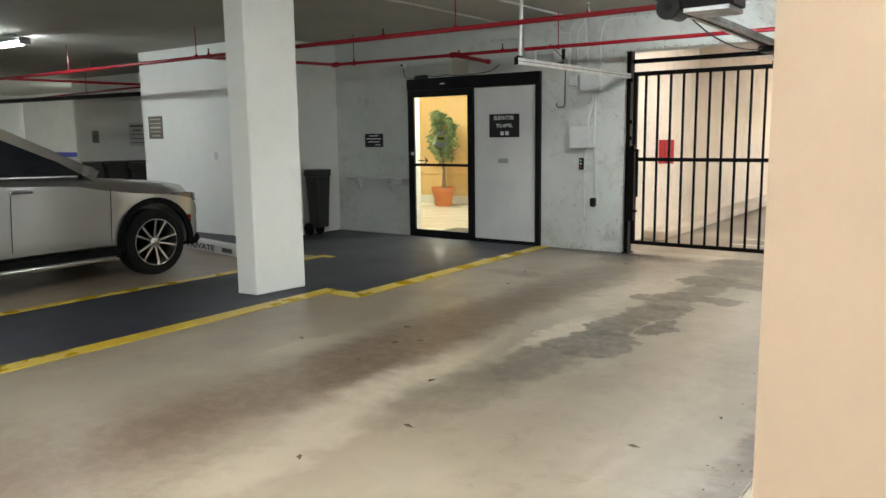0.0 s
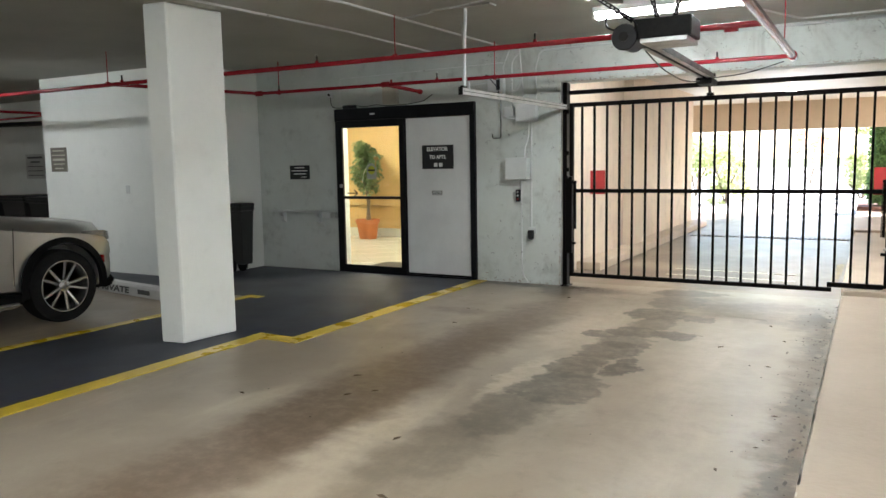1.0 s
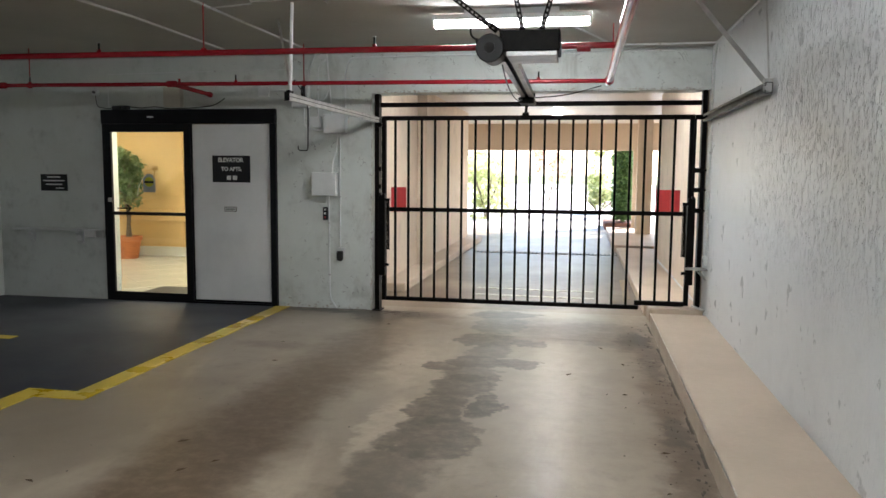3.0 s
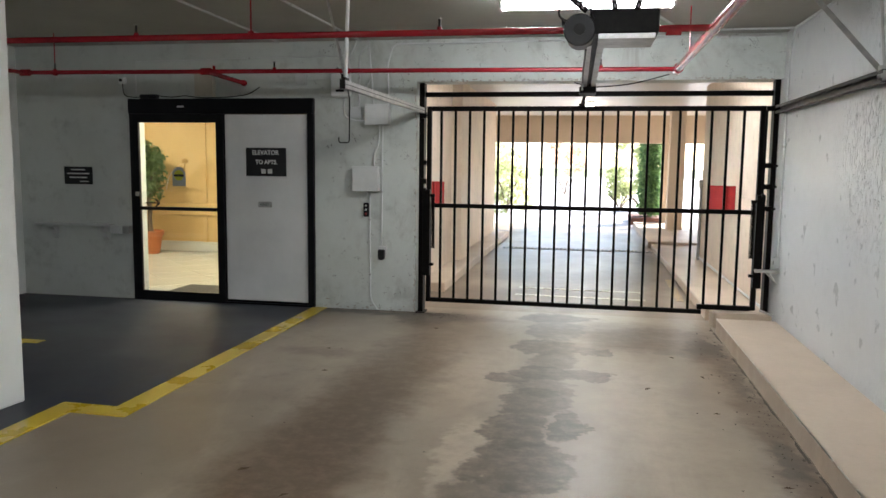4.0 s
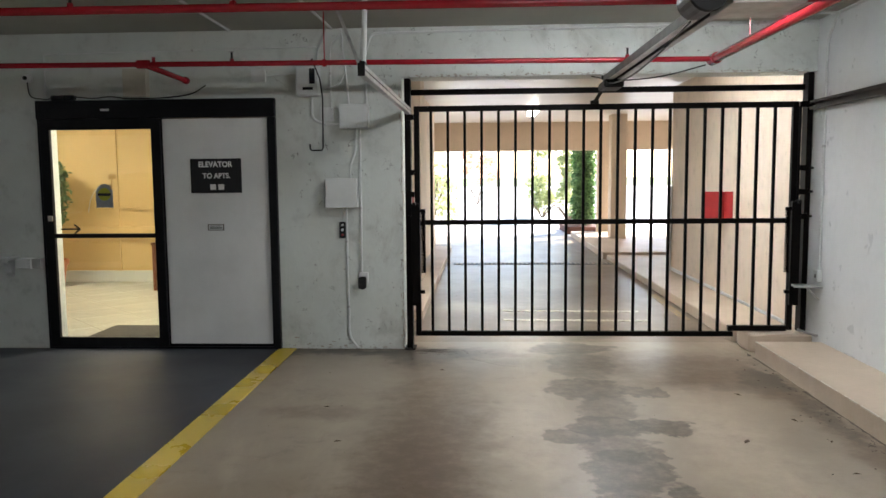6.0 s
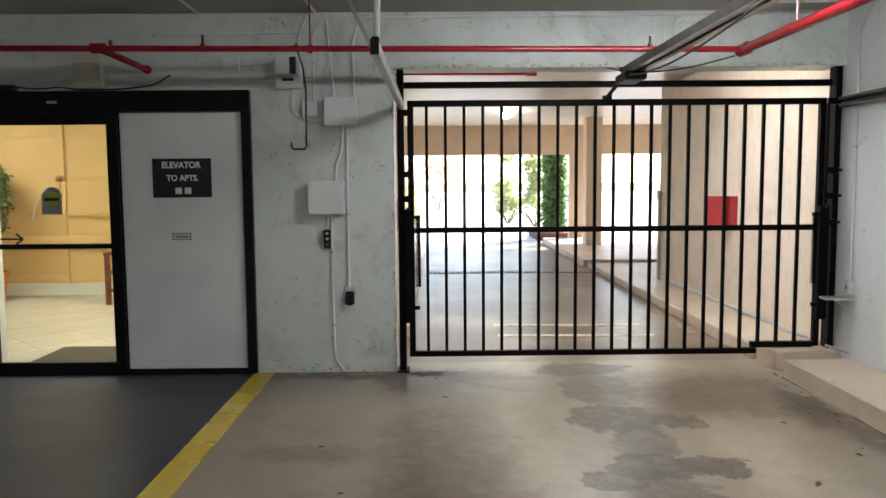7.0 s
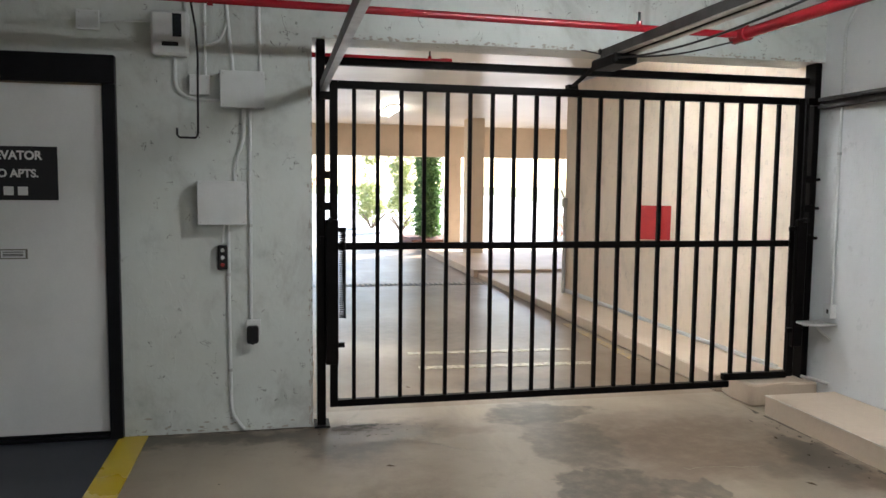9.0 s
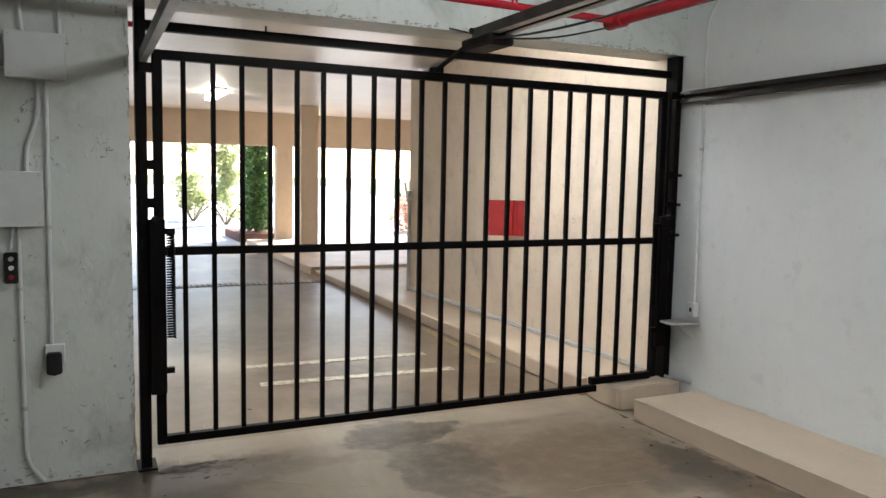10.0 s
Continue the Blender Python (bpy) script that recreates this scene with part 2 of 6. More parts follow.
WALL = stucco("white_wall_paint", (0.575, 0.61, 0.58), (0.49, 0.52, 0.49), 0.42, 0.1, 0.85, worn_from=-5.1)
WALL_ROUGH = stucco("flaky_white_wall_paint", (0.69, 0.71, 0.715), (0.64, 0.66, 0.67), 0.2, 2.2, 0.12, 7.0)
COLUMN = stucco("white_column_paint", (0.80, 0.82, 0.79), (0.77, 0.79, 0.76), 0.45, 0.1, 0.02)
BEIGE_SMOOTH = mat("smooth_beige_paint", (0.66, 0.56, 0.44), (0.61, 0.515, 0.405), 1.2, 0.45, fine=30, bump=0.12, wear=(0.45, 0.36, 0.27), wear_at=0.8)
BEIGE = stucco("beige_wall_paint", (0.69, 0.575, 0.455), (0.62, 0.515, 0.41), 0.5, 0.45, 0.45)
BEAM = stucco("tan_beam_paint", (0.66, 0.55, 0.43), (0.60, 0.50, 0.385), 0.55, 0.3, 0.15)
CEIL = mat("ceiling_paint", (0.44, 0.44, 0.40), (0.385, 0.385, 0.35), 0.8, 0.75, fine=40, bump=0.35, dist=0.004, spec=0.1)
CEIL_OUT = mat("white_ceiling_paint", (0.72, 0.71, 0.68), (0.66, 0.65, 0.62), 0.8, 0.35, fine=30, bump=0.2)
SEALED = ((0.258, 0.205, 0.148), (0.338, 0.283, 0.215), (0.068, 0.055, 0.04))
DAMP = ((0.19, 0.142, 0.098), (0.30, 0.236, 0.172), (0.05, 0.038, 0.028))
FLOOR = floor_paint("sealed_floor", *SEALED, 0.29, 0.18)
WETFLOOR = floor_paint("damp_passage_floor", *DAMP, 0.3, 0.2, 0.28)
WORNYELLOW = mat("worn_yellow_line_paint", (0.5, 0.34, 0.08), (0.33, 0.25, 0.13), 5, 0.5, fine=40, bump=0.2, wear=(0.26, 0.21, 0.16), wear_at=0.45)
KERB = mat("kerb_paint", (0.58, 0.465, 0.355), (0.51, 0.41, 0.31), 1.4, 0.5, fine=24, bump=0.45, dist=0.006, wear=(0.3, 0.24, 0.18), wear_at=0.68)
SLATE = mat("slate_floor_paint", (0.037, 0.041, 0.054), (0.029, 0.032, 0.042), 0.9, 0.5, fine=60, bump=0.12, wear=(0.06, 0.06, 0.075), wear_at=0.72, spec=0.3)
YELLOW = mat("yellow_line_paint", (0.60, 0.43, 0.025), (0.55, 0.395, 0.025), 2.2, 0.28, fine=140, bump=0.12)
WORNLINE = mat("worn_cream_line_paint", (0.56, 0.52, 0.42), (0.5, 0.45, 0.3), 3, 0.45, fine=50, bump=0.2, wear=(0.3, 0.25, 0.2), wear_at=0.49)
BLACK = mat("black_gate_paint", (0.003, 0.0025, 0.0025), (0.005, 0.004, 0.0035), 5, 0.45, fine=90, bump=0.25, wear=(0.03, 0.016, 0.011), wear_at=0.74, spec=0.06)
BRONZE = mat("dark_door_aluminium", (0.006, 0.006, 0.007), (0.009, 0.009, 0.01), 4, 0.4, fine=120, bump=0.05, spec=0.12)
RED = mat("red_pipe_paint", (0.33, 0.013, 0.022), (0.26, 0.01, 0.017), 4, 0.18, fine=60, bump=0.15, wear=(0.26, 0.03, 0.025))
REDPLATE = mat("red_board_paint", (0.33, 0.016, 0.016), (0.28, 0.012, 0.013), 6, 0.5, fine=40)
GALV = mat("galvanised_steel", (0.55, 0.55, 0.53), (0.40, 0.40, 0.39), 9, 0.42, metal=0.7, fine=120, bump=0.15, wear=(0.25, 0.2, 0.16), wear_at=0.72)
DARKSTEEL = mat("grimy_dark_steel", (0.009, 0.0085, 0.0085), (0.016, 0.015, 0.014), 12, 0.45, fine=90, bump=0.2, spec=0.08)
TRACKSTEEL = mat("dull_track_steel", (0.05, 0.047, 0.045), (0.03, 0.028, 0.027), 9, 0.42, metal=0.5, fine=100, bump=0.2, wear=(0.14, 0.13, 0.12), wear_at=0.72)
BOXPAINT = mat("box_paint", (0.63, 0.65, 0.64), (0.57, 0.59, 0.58), 6, 0.4, fine=90, bump=0.1, wear=(0.4, 0.36, 0.3), wear_at=0.75)
BOXBEIGE = mat("beige_plastic", (0.50, 0.47, 0.39), (0.45, 0.42, 0.35), 8, 0.5, fine=90)
PLASTIC = mat("black_plastic", (0.007, 0.007, 0.0075), (0.012, 0.012, 0.012), 8, 0.42, fine=120, bump=0.05, spec=0.25)
PANEL = mat("white_door_panel", (0.72, 0.73, 0.72), (0.62, 0.63, 0.62), 1.6, 0.4, fine=70, bump=0.05, wear=(0.45, 0.44, 0.42), wear_at=0.7)
SIGN = mat("black_sign_board", (0.004, 0.004, 0.005), (0.006, 0.006, 0.007), 6, 0.5, fine=90, bump=0.05)
LETTER = mat("white_lettering", (0.74, 0.74, 0.72), (0.68, 0.68, 0.66), 20, 0.5)
GREY_SIGN = mat("weathered_sign_plate", (0.12, 0.11, 0.09), (0.18, 0.165, 0.14), 9, 0.5, fine=60)
PAPER = mat("paper", (0.6, 0.6, 0.58), (0.55, 0.55, 0.53), 6, 0.7)
INK = mat("grey_ink", (0.09, 0.09, 0.09), None, 6, 0.6)
TILE = mat("cream_floor_tile", (0.72, 0.70, 0.60), (0.63, 0.61, 0.52), 2.2, 0.16, fine=14, bump=0.03)
GROUT = mat("tile_grout", (0.42, 0.40, 0.34), (0.36, 0.34, 0.29), 5, 0.8)
OCHRE = mat("ochre_lobby_paint", (0.72, 0.50, 0.22), (0.66, 0.45, 0.19), 1.5, 0.55, fine=60, bump=0.1)
WHITEWALL = mat("white_lobby_paint", (0.76, 0.76, 0.70), (0.70, 0.70, 0.64), 2, 0.55)
MATTING = mat("brown_entrance_matting", (0.05, 0.045, 0.036), (0.075, 0.066, 0.05), 9, 0.9, fine=160, bump=0.6)
TERRACOTTA = mat("terracotta", (0.58, 0.20, 0.07), (0.48, 0.16, 0.06), 8, 0.6, fine=60)
BARK = mat("grey_bark", (0.20, 0.15, 0.10), (0.13, 0.10, 0.07), 14, 0.8, fine=60, bump=0.6, dist=0.006)
LEAF = leafy("green_leaf", (0.09, 0.17, 0.06), (0.27, 0.36, 0.17), 2.5)
HEDGELEAF = leafy("dark_hedge_leaf", (0.05, 0.12, 0.04), (0.17, 0.29, 0.1), 1.5)
# these two are paled in colour to stand in for blown-out sunlight
SUNLEAF = leafy("sun_paled_leaf", (0.34, 0.4, 0.16), (0.58, 0.58, 0.32), 1.2)
BLOOM = leafy("sun_paled_red_flower", (0.55, 0.26, 0.18), (0.68, 0.46, 0.3), 3)
SOIL = mat("reddish_bark_mulch", (0.16, 0.07, 0.05), (0.10, 0.05, 0.04), 7, 0.9, fine=40, bump=0.8, dist=0.02)
WOOD = mat("red_brown_wood", (0.24, 0.085, 0.035), (0.17, 0.06, 0.025), 9, 0.4, fine=50)
DRIVE = mat("pale_drive_paving", (0.55, 0.54, 0.51), (0.48, 0.47, 0.44), 0.7, 0.7, fine=25, bump=0.3, dist=0.004)
LAWN = mat("lawn", (0.10, 0.14, 0.04), (0.14, 0.17, 0.06), 0.6, 0.9, fine=20, bump=0.8, dist=0.02)
IRON = mat("drain_iron", (0.06, 0.065, 0.075), (0.09, 0.09, 0.1), 12, 0.5, metal=0.5, fine=60)
SILVER = mat("silver_car_paint", (0.50, 0.50, 0.49), (0.48, 0.48, 0.47), 1.5, 0.34, metal=0.9, fine=300, bump=0.0, coat=0.8)
TYRE = mat("tyre_rubber", (0.008, 0.008, 0.008), (0.013, 0.013, 0.013), 14, 0.8, fine=90, bump=0.3, spec=0.15)
ALLOY = mat("polished_alloy", (0.72, 0.72, 0.71), (0.6, 0.6, 0.59), 9, 0.2, metal=0.95, fine=90, bump=0.02)
TRIM = mat("black_car_trim", (0.004, 0.004, 0.0045), (0.006, 0.006, 0.006), 6, 0.6, fine=120, bump=0.1, spec=0.08)
CARGLASS = mat("dark_car_glass", (0.012, 0.016, 0.022), (0.02, 0.024, 0.03), 2, 0.16, fine=200, bump=0.0, coat=0.6)
LENS_RED = mat("red_marker_lens", (0.35, 0.012, 0.012), None, 8, 0.25)
LENS_CLEAR = mat("smoked_lamp_lens", (0.10, 0.10, 0.105), (0.2, 0.2, 0.2), 14, 0.2, fine=60, coat=0.6)
CHROME = mat("chrome_trim", (0.75, 0.75, 0.75), (0.65, 0.65, 0.65), 5, 0.16, metal=1.0, fine=90, bump=0.0)
BINPLASTIC = mat("black_bin_plastic", (0.014, 0.015, 0.015), (0.022, 0.023, 0.023), 4, 0.5, fine=70, bump=0.1)
BLUEPAINT = mat("blue_band_paint", (0.05, 0.06, 0.42), (0.04, 0.05, 0.33), 4, 0.5)
CONCRETE = mat("raw_concrete", (0.40, 0.37, 0.32), (0.32, 0.30, 0.26), 5, 0.75, fine=50, bump=0.5, dist=0.006, wear=(0.2, 0.18, 0.15))
WORNEDGE = mat("worn_kerb_edge", (0.68, 0.62, 0.53), (0.6, 0.54, 0.46), 14, 0.6, fine=60, bump=0.3)
GRIME = mat("oily_grime", (0.045, 0.036, 0.028), (0.085, 0.068, 0.052), 14, 0.55, fine=70, bump=0.2)
LEAFLITTER = mat("dry_leaf", (0.07, 0.045, 0.025), (0.11, 0.075, 0.04), 20, 0.8)
DECAL = mat("decal_green_yellow", (0.42, 0.44, 0.03), (0.36, 0.38, 0.03), 30, 0.4)
DECALGOLD = mat("decal_gold", (0.50, 0.30, 0.10), (0.42, 0.25, 0.08), 30, 0.4)
DECALGREY = mat("decal_grey", (0.30, 0.33, 0.34), None, 30, 0.4)
GLASS = glass_of("door_glass", (0.97, 0.99, 0.97))
FILLTUBE = glow("unseen_fill_tube_glow", (0.95, 1.0, 1.0), FILL_GLOW)
GATETUBE = glow("gate_tube_glow", (0.95, 1.0, 1.0), GATE_GLOW)
PASSAGETUBE = glow("passage_tube_glow", (0.95, 1.0, 1.0), PASSAGE_GLOW)
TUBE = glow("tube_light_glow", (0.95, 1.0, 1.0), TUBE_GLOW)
LAMPGLOW = glow("bulkhead_glow", (1.0, 0.9, 0.72), 9)
DOORGLOW = glow("doorway_light_glow", (1.0, 0.95, 0.88), 14.0)
LOBBYGLOW = glow("lobby_light_glow", (1.0, 0.965, 0.76), LOBBY_GLOW)


# ---- building helpers ----
def thing(name, loc, label, category, group="", kind="", turn=0.0):
    ob = new(name)
    ob.empty_display_size = 0.1
    ob.matrix_basis = pose(*loc, 0, 0, turn)
    return tagged(ob, label, category, group, kind)


def placed(ob):
    return placed(ob.parent) @ ob.matrix_basis if ob.parent else ob.matrix_basis.copy()


def part(name, bm, material, parent=None, label="", local=False, smooth=False, bevel=0.0):
    """One mesh object under a thing or part; bm is in world metres unless local."""
    if bevel:
        bmesh.ops.bevel(bm, geom=bm.edges[:], offset=bevel, segments=1, affect="EDGES")
    if parent and not local:
        bm.transform(placed(parent).inverted())
    bmesh.ops.recalc_face_normals(bm, faces=bm.faces[:])
    if smooth:
        for f in bm.faces:
            f.smooth = True
    me = bpy.data.meshes.new(name)
    bm.to_mesh(me)
    bm.free()
    me.materials.append(material)
    if smooth:
        me.set_sharp_from_angle(angle=radians(38))
    ob = new(name, me)
    if parent:
        ob.parent = parent
    return tagged(ob, label)


def solid(name, bm, material, label, category, kind="", group="", smooth=False, bevel=0.0):
    return tagged(part(name, bm, material, None, "", smooth=smooth, bevel=bevel), label, category, group, kind)


def box(x0, y0, z0, x1, y1, z1, bm=None):
    bm = bm or bmesh.new()
    m = Matrix.LocRotScale(((x0 + x1) / 2, (y0 + y1) / 2, (z0 + z1) / 2), None, (abs(x1 - x0), abs(y1 - y0), abs(z1 - z0)))
    bmesh.ops.create_cube(bm, size=1, matrix=m)
    return bm


def rod(a, b, r, n=10, r2=None, bm=None):
    bm = bm or bmesh.new()
    a, b = Vector(a), Vector(b)
    d = b - a
    m = Matrix.Translation((a + b) / 2) @ d.to_track_quat("Z", "Y").to_matrix().to_4x4()
    bmesh.ops.create_cone(bm, cap_ends=True, segments=n, radius1=r, radius2=r if r2 is None else r2, depth=d.length, matrix=m)
    return bm


def bar(a, b, w, h, bm=None, up=(0, 0, 1)):
    """A rectangular bar from a to b, w across and h along up."""
    bm = bm or bmesh.new()
    a, b = Vector(a), Vector(b)
    d = (b - a).normalized()
    side = d.cross(Vector(up)).normalized()
    top = side.cross(d)
    v = [bm.verts.new(p + side * sx * w / 2 + top * sz * h / 2) for p in (a, b) for sx, sz in ((-1, -1), (1, -1), (1, 1), (-1, 1))]
    for f in ((0, 1, 2, 3), (7, 6, 5, 4), (0, 4, 5, 1), (1, 5, 6, 2), (2, 6, 7, 3), (3, 7, 4, 0)):
        bm.faces.new([v[i] for i in f])
    return bm


def hose(points, r, n=8, bm=None):
    """A round tube along a polyline."""
    bm = bm or bmesh.new()
    pts = [Vector(p) for p in points]
    rings, ref = [], None
    for i, p in enumerate(pts):
        d = (pts[min(i + 1, len(pts) - 1)] - pts[max(i - 1, 0)]).normalized()
        if ref is None:
            ref = Vector((0, 0, 1)) if abs(d.z) < 0.9 else Vector((1, 0, 0))
        u = d.cross(ref).normalized()
        w = u.cross(d)
        ref = w
        rings.append([bm.verts.new(p + r * (math.cos(a) * u + math.sin(a) * w)) for a in (2 * math.pi * k / n for k in range(n))])
    for q, s in zip(rings, rings[1:]):
        for k in range(n):
            bm.faces.new((q[k], q[(k + 1) % n], s[(k + 1) % n], s[k]))
    bm.faces.new(rings[0])
    bm.faces.new(rings[-1][::-1])
    return bm


def rounded(points, radius=0.05, steps=4):
    """A polyline with its corners rounded."""
    pts = [Vector(p) for p in points]
    out = [pts[0]]
    for a, b, c in zip(pts, pts[1:], pts[2:]):
        r = min(radius, (a - b).length / 2, (c - b).length / 2)
        p, q = b + (a - b).normalized() * r, b + (c - b).normalized() * r
        out += [(1 - s) ** 2 * p + 2 * s * (1 - s) * b + s * s * q for s in (k / steps for k in range(steps + 1))]
    return out + [pts[-1]]


def plate(points, z0, z1, bm=None):
    """A flat polygon given in plan, between two heights."""
    bm = bm or bmesh.new()
    lo, hi = [bm.verts.new((x, y, z0)) for x, y in points], [bm.verts.new((x, y, z1)) for x, y in points]
    bm.faces.new(lo[::-1]), bm.faces.new(hi)
    for k in range(len(points)):
        j = (k + 1) % len(points)
        bm.faces.new((lo[k], lo[j], hi[j], hi[k]))
    return bm


def lathe(profile, n=20, at=(0, 0, 0), bm=None):
    bm = bm or bmesh.new()
    rings = [[bm.verts.new((at[0] + r * math.cos(a), at[1] + r * math.sin(a), at[2] + z)) for a in (2 * math.pi * k / n for k in range(n))] for r, z in profile]
    for q, s in zip(rings, rings[1:]):
        for k in range(n):
            bm.faces.new((q[k], q[(k + 1) % n], s[(k + 1) % n], s[k]))
    bm.faces.new(rings[0][::-1]), bm.faces.new(rings[-1])
    return bm


def pierced(us, zs, holes, place):
    """A wall of cells between the cuts us and zs, without the holes (u index, z index); place(u, depth 0 or 1, z) gives points."""
    bm = bmesh.new()
    cells = {(i, j) for i in range(len(us) - 1) for j in range(len(zs) - 1)} - set(holes)
    verts = {}

    def v(i, d, j):
        if (i, d, j) not in verts:
            verts[i, d, j] = bm.verts.new(place(us[i], d, zs[j]))
        return verts[i, d, j]

    for i, j in cells:
        for d in (0, 1):
            bm.faces.new((v(i, d, j), v(i + 1, d, j), v(i + 1, d, j + 1), v(i, d, j + 1)))
        for di, dj, a, b in ((-1, 0, (i, j), (i, j + 1)), (1, 0, (i + 1, j), (i + 1, j + 1)), (0, -1, (i, j), (i + 1, j)), (0, 1, (i, j + 1), (i + 1, j + 1))):
            if (i + di, j + dj) not in cells:
                bm.faces.new((v(a[0], 0, a[1]), v(b[0], 0, b[1]), v(b[0], 1, b[1]), v(a[0], 1, a[1])))
    return bm


def lettering(name, body, width, height, m, material, parent, label=""):
    """Words as thin raised letters, fitted into width and height, standing in the plane of m."""
    cu = bpy.data.curves.new(name, "FONT")
    cu.body, cu.extrude, cu.align_x, cu.align_y = body, 0.0008, "CENTER", "CENTER"
    cu.offset = 0.034
    ob = bpy.data.objects.new(name, cu)
    scene.collection.objects.link(ob)
    bpy.context.view_layer.update()
    me = bpy.data.meshes.new_from_object(ob.evaluated_get(bpy.context.evaluated_depsgraph_get()))
    scene.collection.objects.unlink(ob)
    bpy.data.objects.remove(ob)
    co = np.array([v.co[:] for v in me.vertices])
    lo, hi = co.min(0), co.max(0)
    s = Matrix.Diagonal((width / (hi[0] - lo[0]), height / (hi[1] - lo[1]), 1, 1))
    mid = Matrix.Translation((-(lo[0] + hi[0]) / 2, -(lo[1] + hi[1]) / 2, 0))
    me.transform(placed(parent).inverted() @ m @ s @ mid)
    me.materials.clear()
    me.materials.append(material)
    me.name = name
    out = new(name, me)
    out.parent = parent
    return tagged(out, label)


def facing(x, y, z, turn=0.0):
    """The plane of a sign that faces -y at turn 0."""
    return pose(x, y, z, 90, 0, turn)


# ---- the large structure ----
H = 2.95   # ceiling
WX = 0.028  # face of the wall along the drive


GY = 9.31  # face of the gate wall
floor = solid("floor", box(-26, -7, -0.2, 6, 9.62, 0), FLOOR, "glossy beige sealed concrete garage floor with damp stains", "floor", "structure")
floor_passage = solid("floor_passage", box(-26, 9.62, -0.2, 9.0, 22.8, 0), WETFLOOR, "glossy damp stained concrete floor of the gate passage", "floor", "structure")
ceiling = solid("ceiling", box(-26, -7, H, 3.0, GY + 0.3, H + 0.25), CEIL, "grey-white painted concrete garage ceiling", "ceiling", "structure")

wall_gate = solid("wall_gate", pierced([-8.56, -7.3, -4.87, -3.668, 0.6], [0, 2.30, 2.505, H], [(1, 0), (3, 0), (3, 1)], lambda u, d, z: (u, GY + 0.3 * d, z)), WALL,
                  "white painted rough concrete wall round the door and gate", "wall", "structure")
solid("wall_door_side", box(-7.3, GY, 0, -7.01, GY + 0.13, 2.30), WALL, "white painted thin wall beside the door frame", "wall", "structure")
wall_corner = solid("wall_corner", box(-8.86, 7.88, 0, -8.56, GY + 0.3, H), COLUMN, "short white painted return wall behind a bin", "wall", "structure")
wall_parking = solid("wall_parking", box(-11.73, 7.88, 0, -8.86, 8.18, H), COLUMN, "white painted concrete wall at the head of a parking bay", "wall", "structure")
wall_recess = solid("wall_recess", box(-18.0, 10.1, 0, -11.73, 10.35, H), COLUMN, "white painted wall at the back of a bin recess", "wall", "structure")
wall_recess_side = solid("wall_recess_side", box(-11.88, 8.18, 0, -11.58, 10.1, H), COLUMN, "white painted side wall of the bin recess", "wall", "structure")
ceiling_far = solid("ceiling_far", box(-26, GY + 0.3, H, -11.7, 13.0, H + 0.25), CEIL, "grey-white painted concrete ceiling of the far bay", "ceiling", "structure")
wall_left = solid("wall_left", box(-26, -7, 0, -25.75, 16, H), COLUMN, "white painted garage end wall", "wall", "structure")
wall_back = solid("wall_back", box(-26, -7, 0, 3.0, -6.75, H), COLUMN, "white painted garage wall", "wall", "structure")
wall_bright = solid("wall_bright", box(-25.7, 12.6, 0, -18.0, 12.85, H), WHITEWALL, "bright white wall with a blue band in the far bay", "wall", "structure")
wall_side_bay = solid("wall_side_bay", box(-18.2, 10.35, 0, -18.0, 12.6, H), COLUMN, "white painted side wall of the far bay", "wall", "structure")
solid("trim_blue_band", box(-25.5, 12.57, 1.0, -18.2, 12.6, 1.14), BLUEPAINT, "dark blue painted band along a white wall", "trim", "structure")

# the wall along the drive, from the doorway where the walk begins to the gate, and on through the passage
wall_drive = solid("wall_drive", plate([(WX, 0.75), (WX, 14.4), (WX + 0.3, 14.4), (1.2, 0.81), (1.2, 0.75)], 0, H), WALL_ROUGH,
                   "white painted concrete wall with flaky trowelled texture along the drive", "wall", "structure")
wall_end = solid("wall_end", box(WX, 0.72, 0, 1.2, 0.75, H), BEIGE_SMOOTH, "smooth beige painted end of the drive wall", "wall", "structure")
wall_passage_right = solid("wall_passage_right", plate([(WX - 0.012, 9.43), (WX - 0.012, 14.4), (WX, 14.4), (WX, 9.43)], 0.17, 2.95), BEIGE,
                           "beige painted rough stucco wall of the gate passage", "wall", "structure")
wall_doorway = solid("wall_doorway", box(1.2, -2.0, 0, 1.4, 0.72, H), BEIGE, "beige painted wall beside the doorway", "wall", "structure")
solid("wall_doorway_side", box(-0.2, -6.75, 0, 0.1, -2.0, H), BEIGE, "beige painted wall behind the doorway", "wall", "structure")
solid("wall_doorway_end", box(0.1, -2.25, 0, 1.4, -2.0, H), BEIGE, "beige painted wall closing the doorway", "wall", "structure")

# the passage behind the gate
LX = -3.95
wall_passage_left = solid("wall_passage_left", box(LX - 0.3, GY + 0.3, 0, LX, 18.7, 3.0), BEIGE, "beige painted rough stucco wall of the gate passage", "wall", "structure")
pilaster = solid("pilaster", box(LX, 13.05, 0, LX + 0.16, 13.75, 3.0), BEAM, "tan painted pilaster against the passage wall", "pilaster", "structure")
kerb_left = solid("kerb_left", box(LX, 10.7, 0, -3.6, 18.7, 0.12), KERB, "tan painted low kerb along the passage wall", "kerb", "structure", bevel=0.012)
ceiling_passage = solid("ceiling_passage", box(-7.0, GY + 0.3, 3.0, 9.0, 22.8, 3.2), CEIL_OUT, "white painted concrete ceiling of the gate passage", "ceiling", "structure")
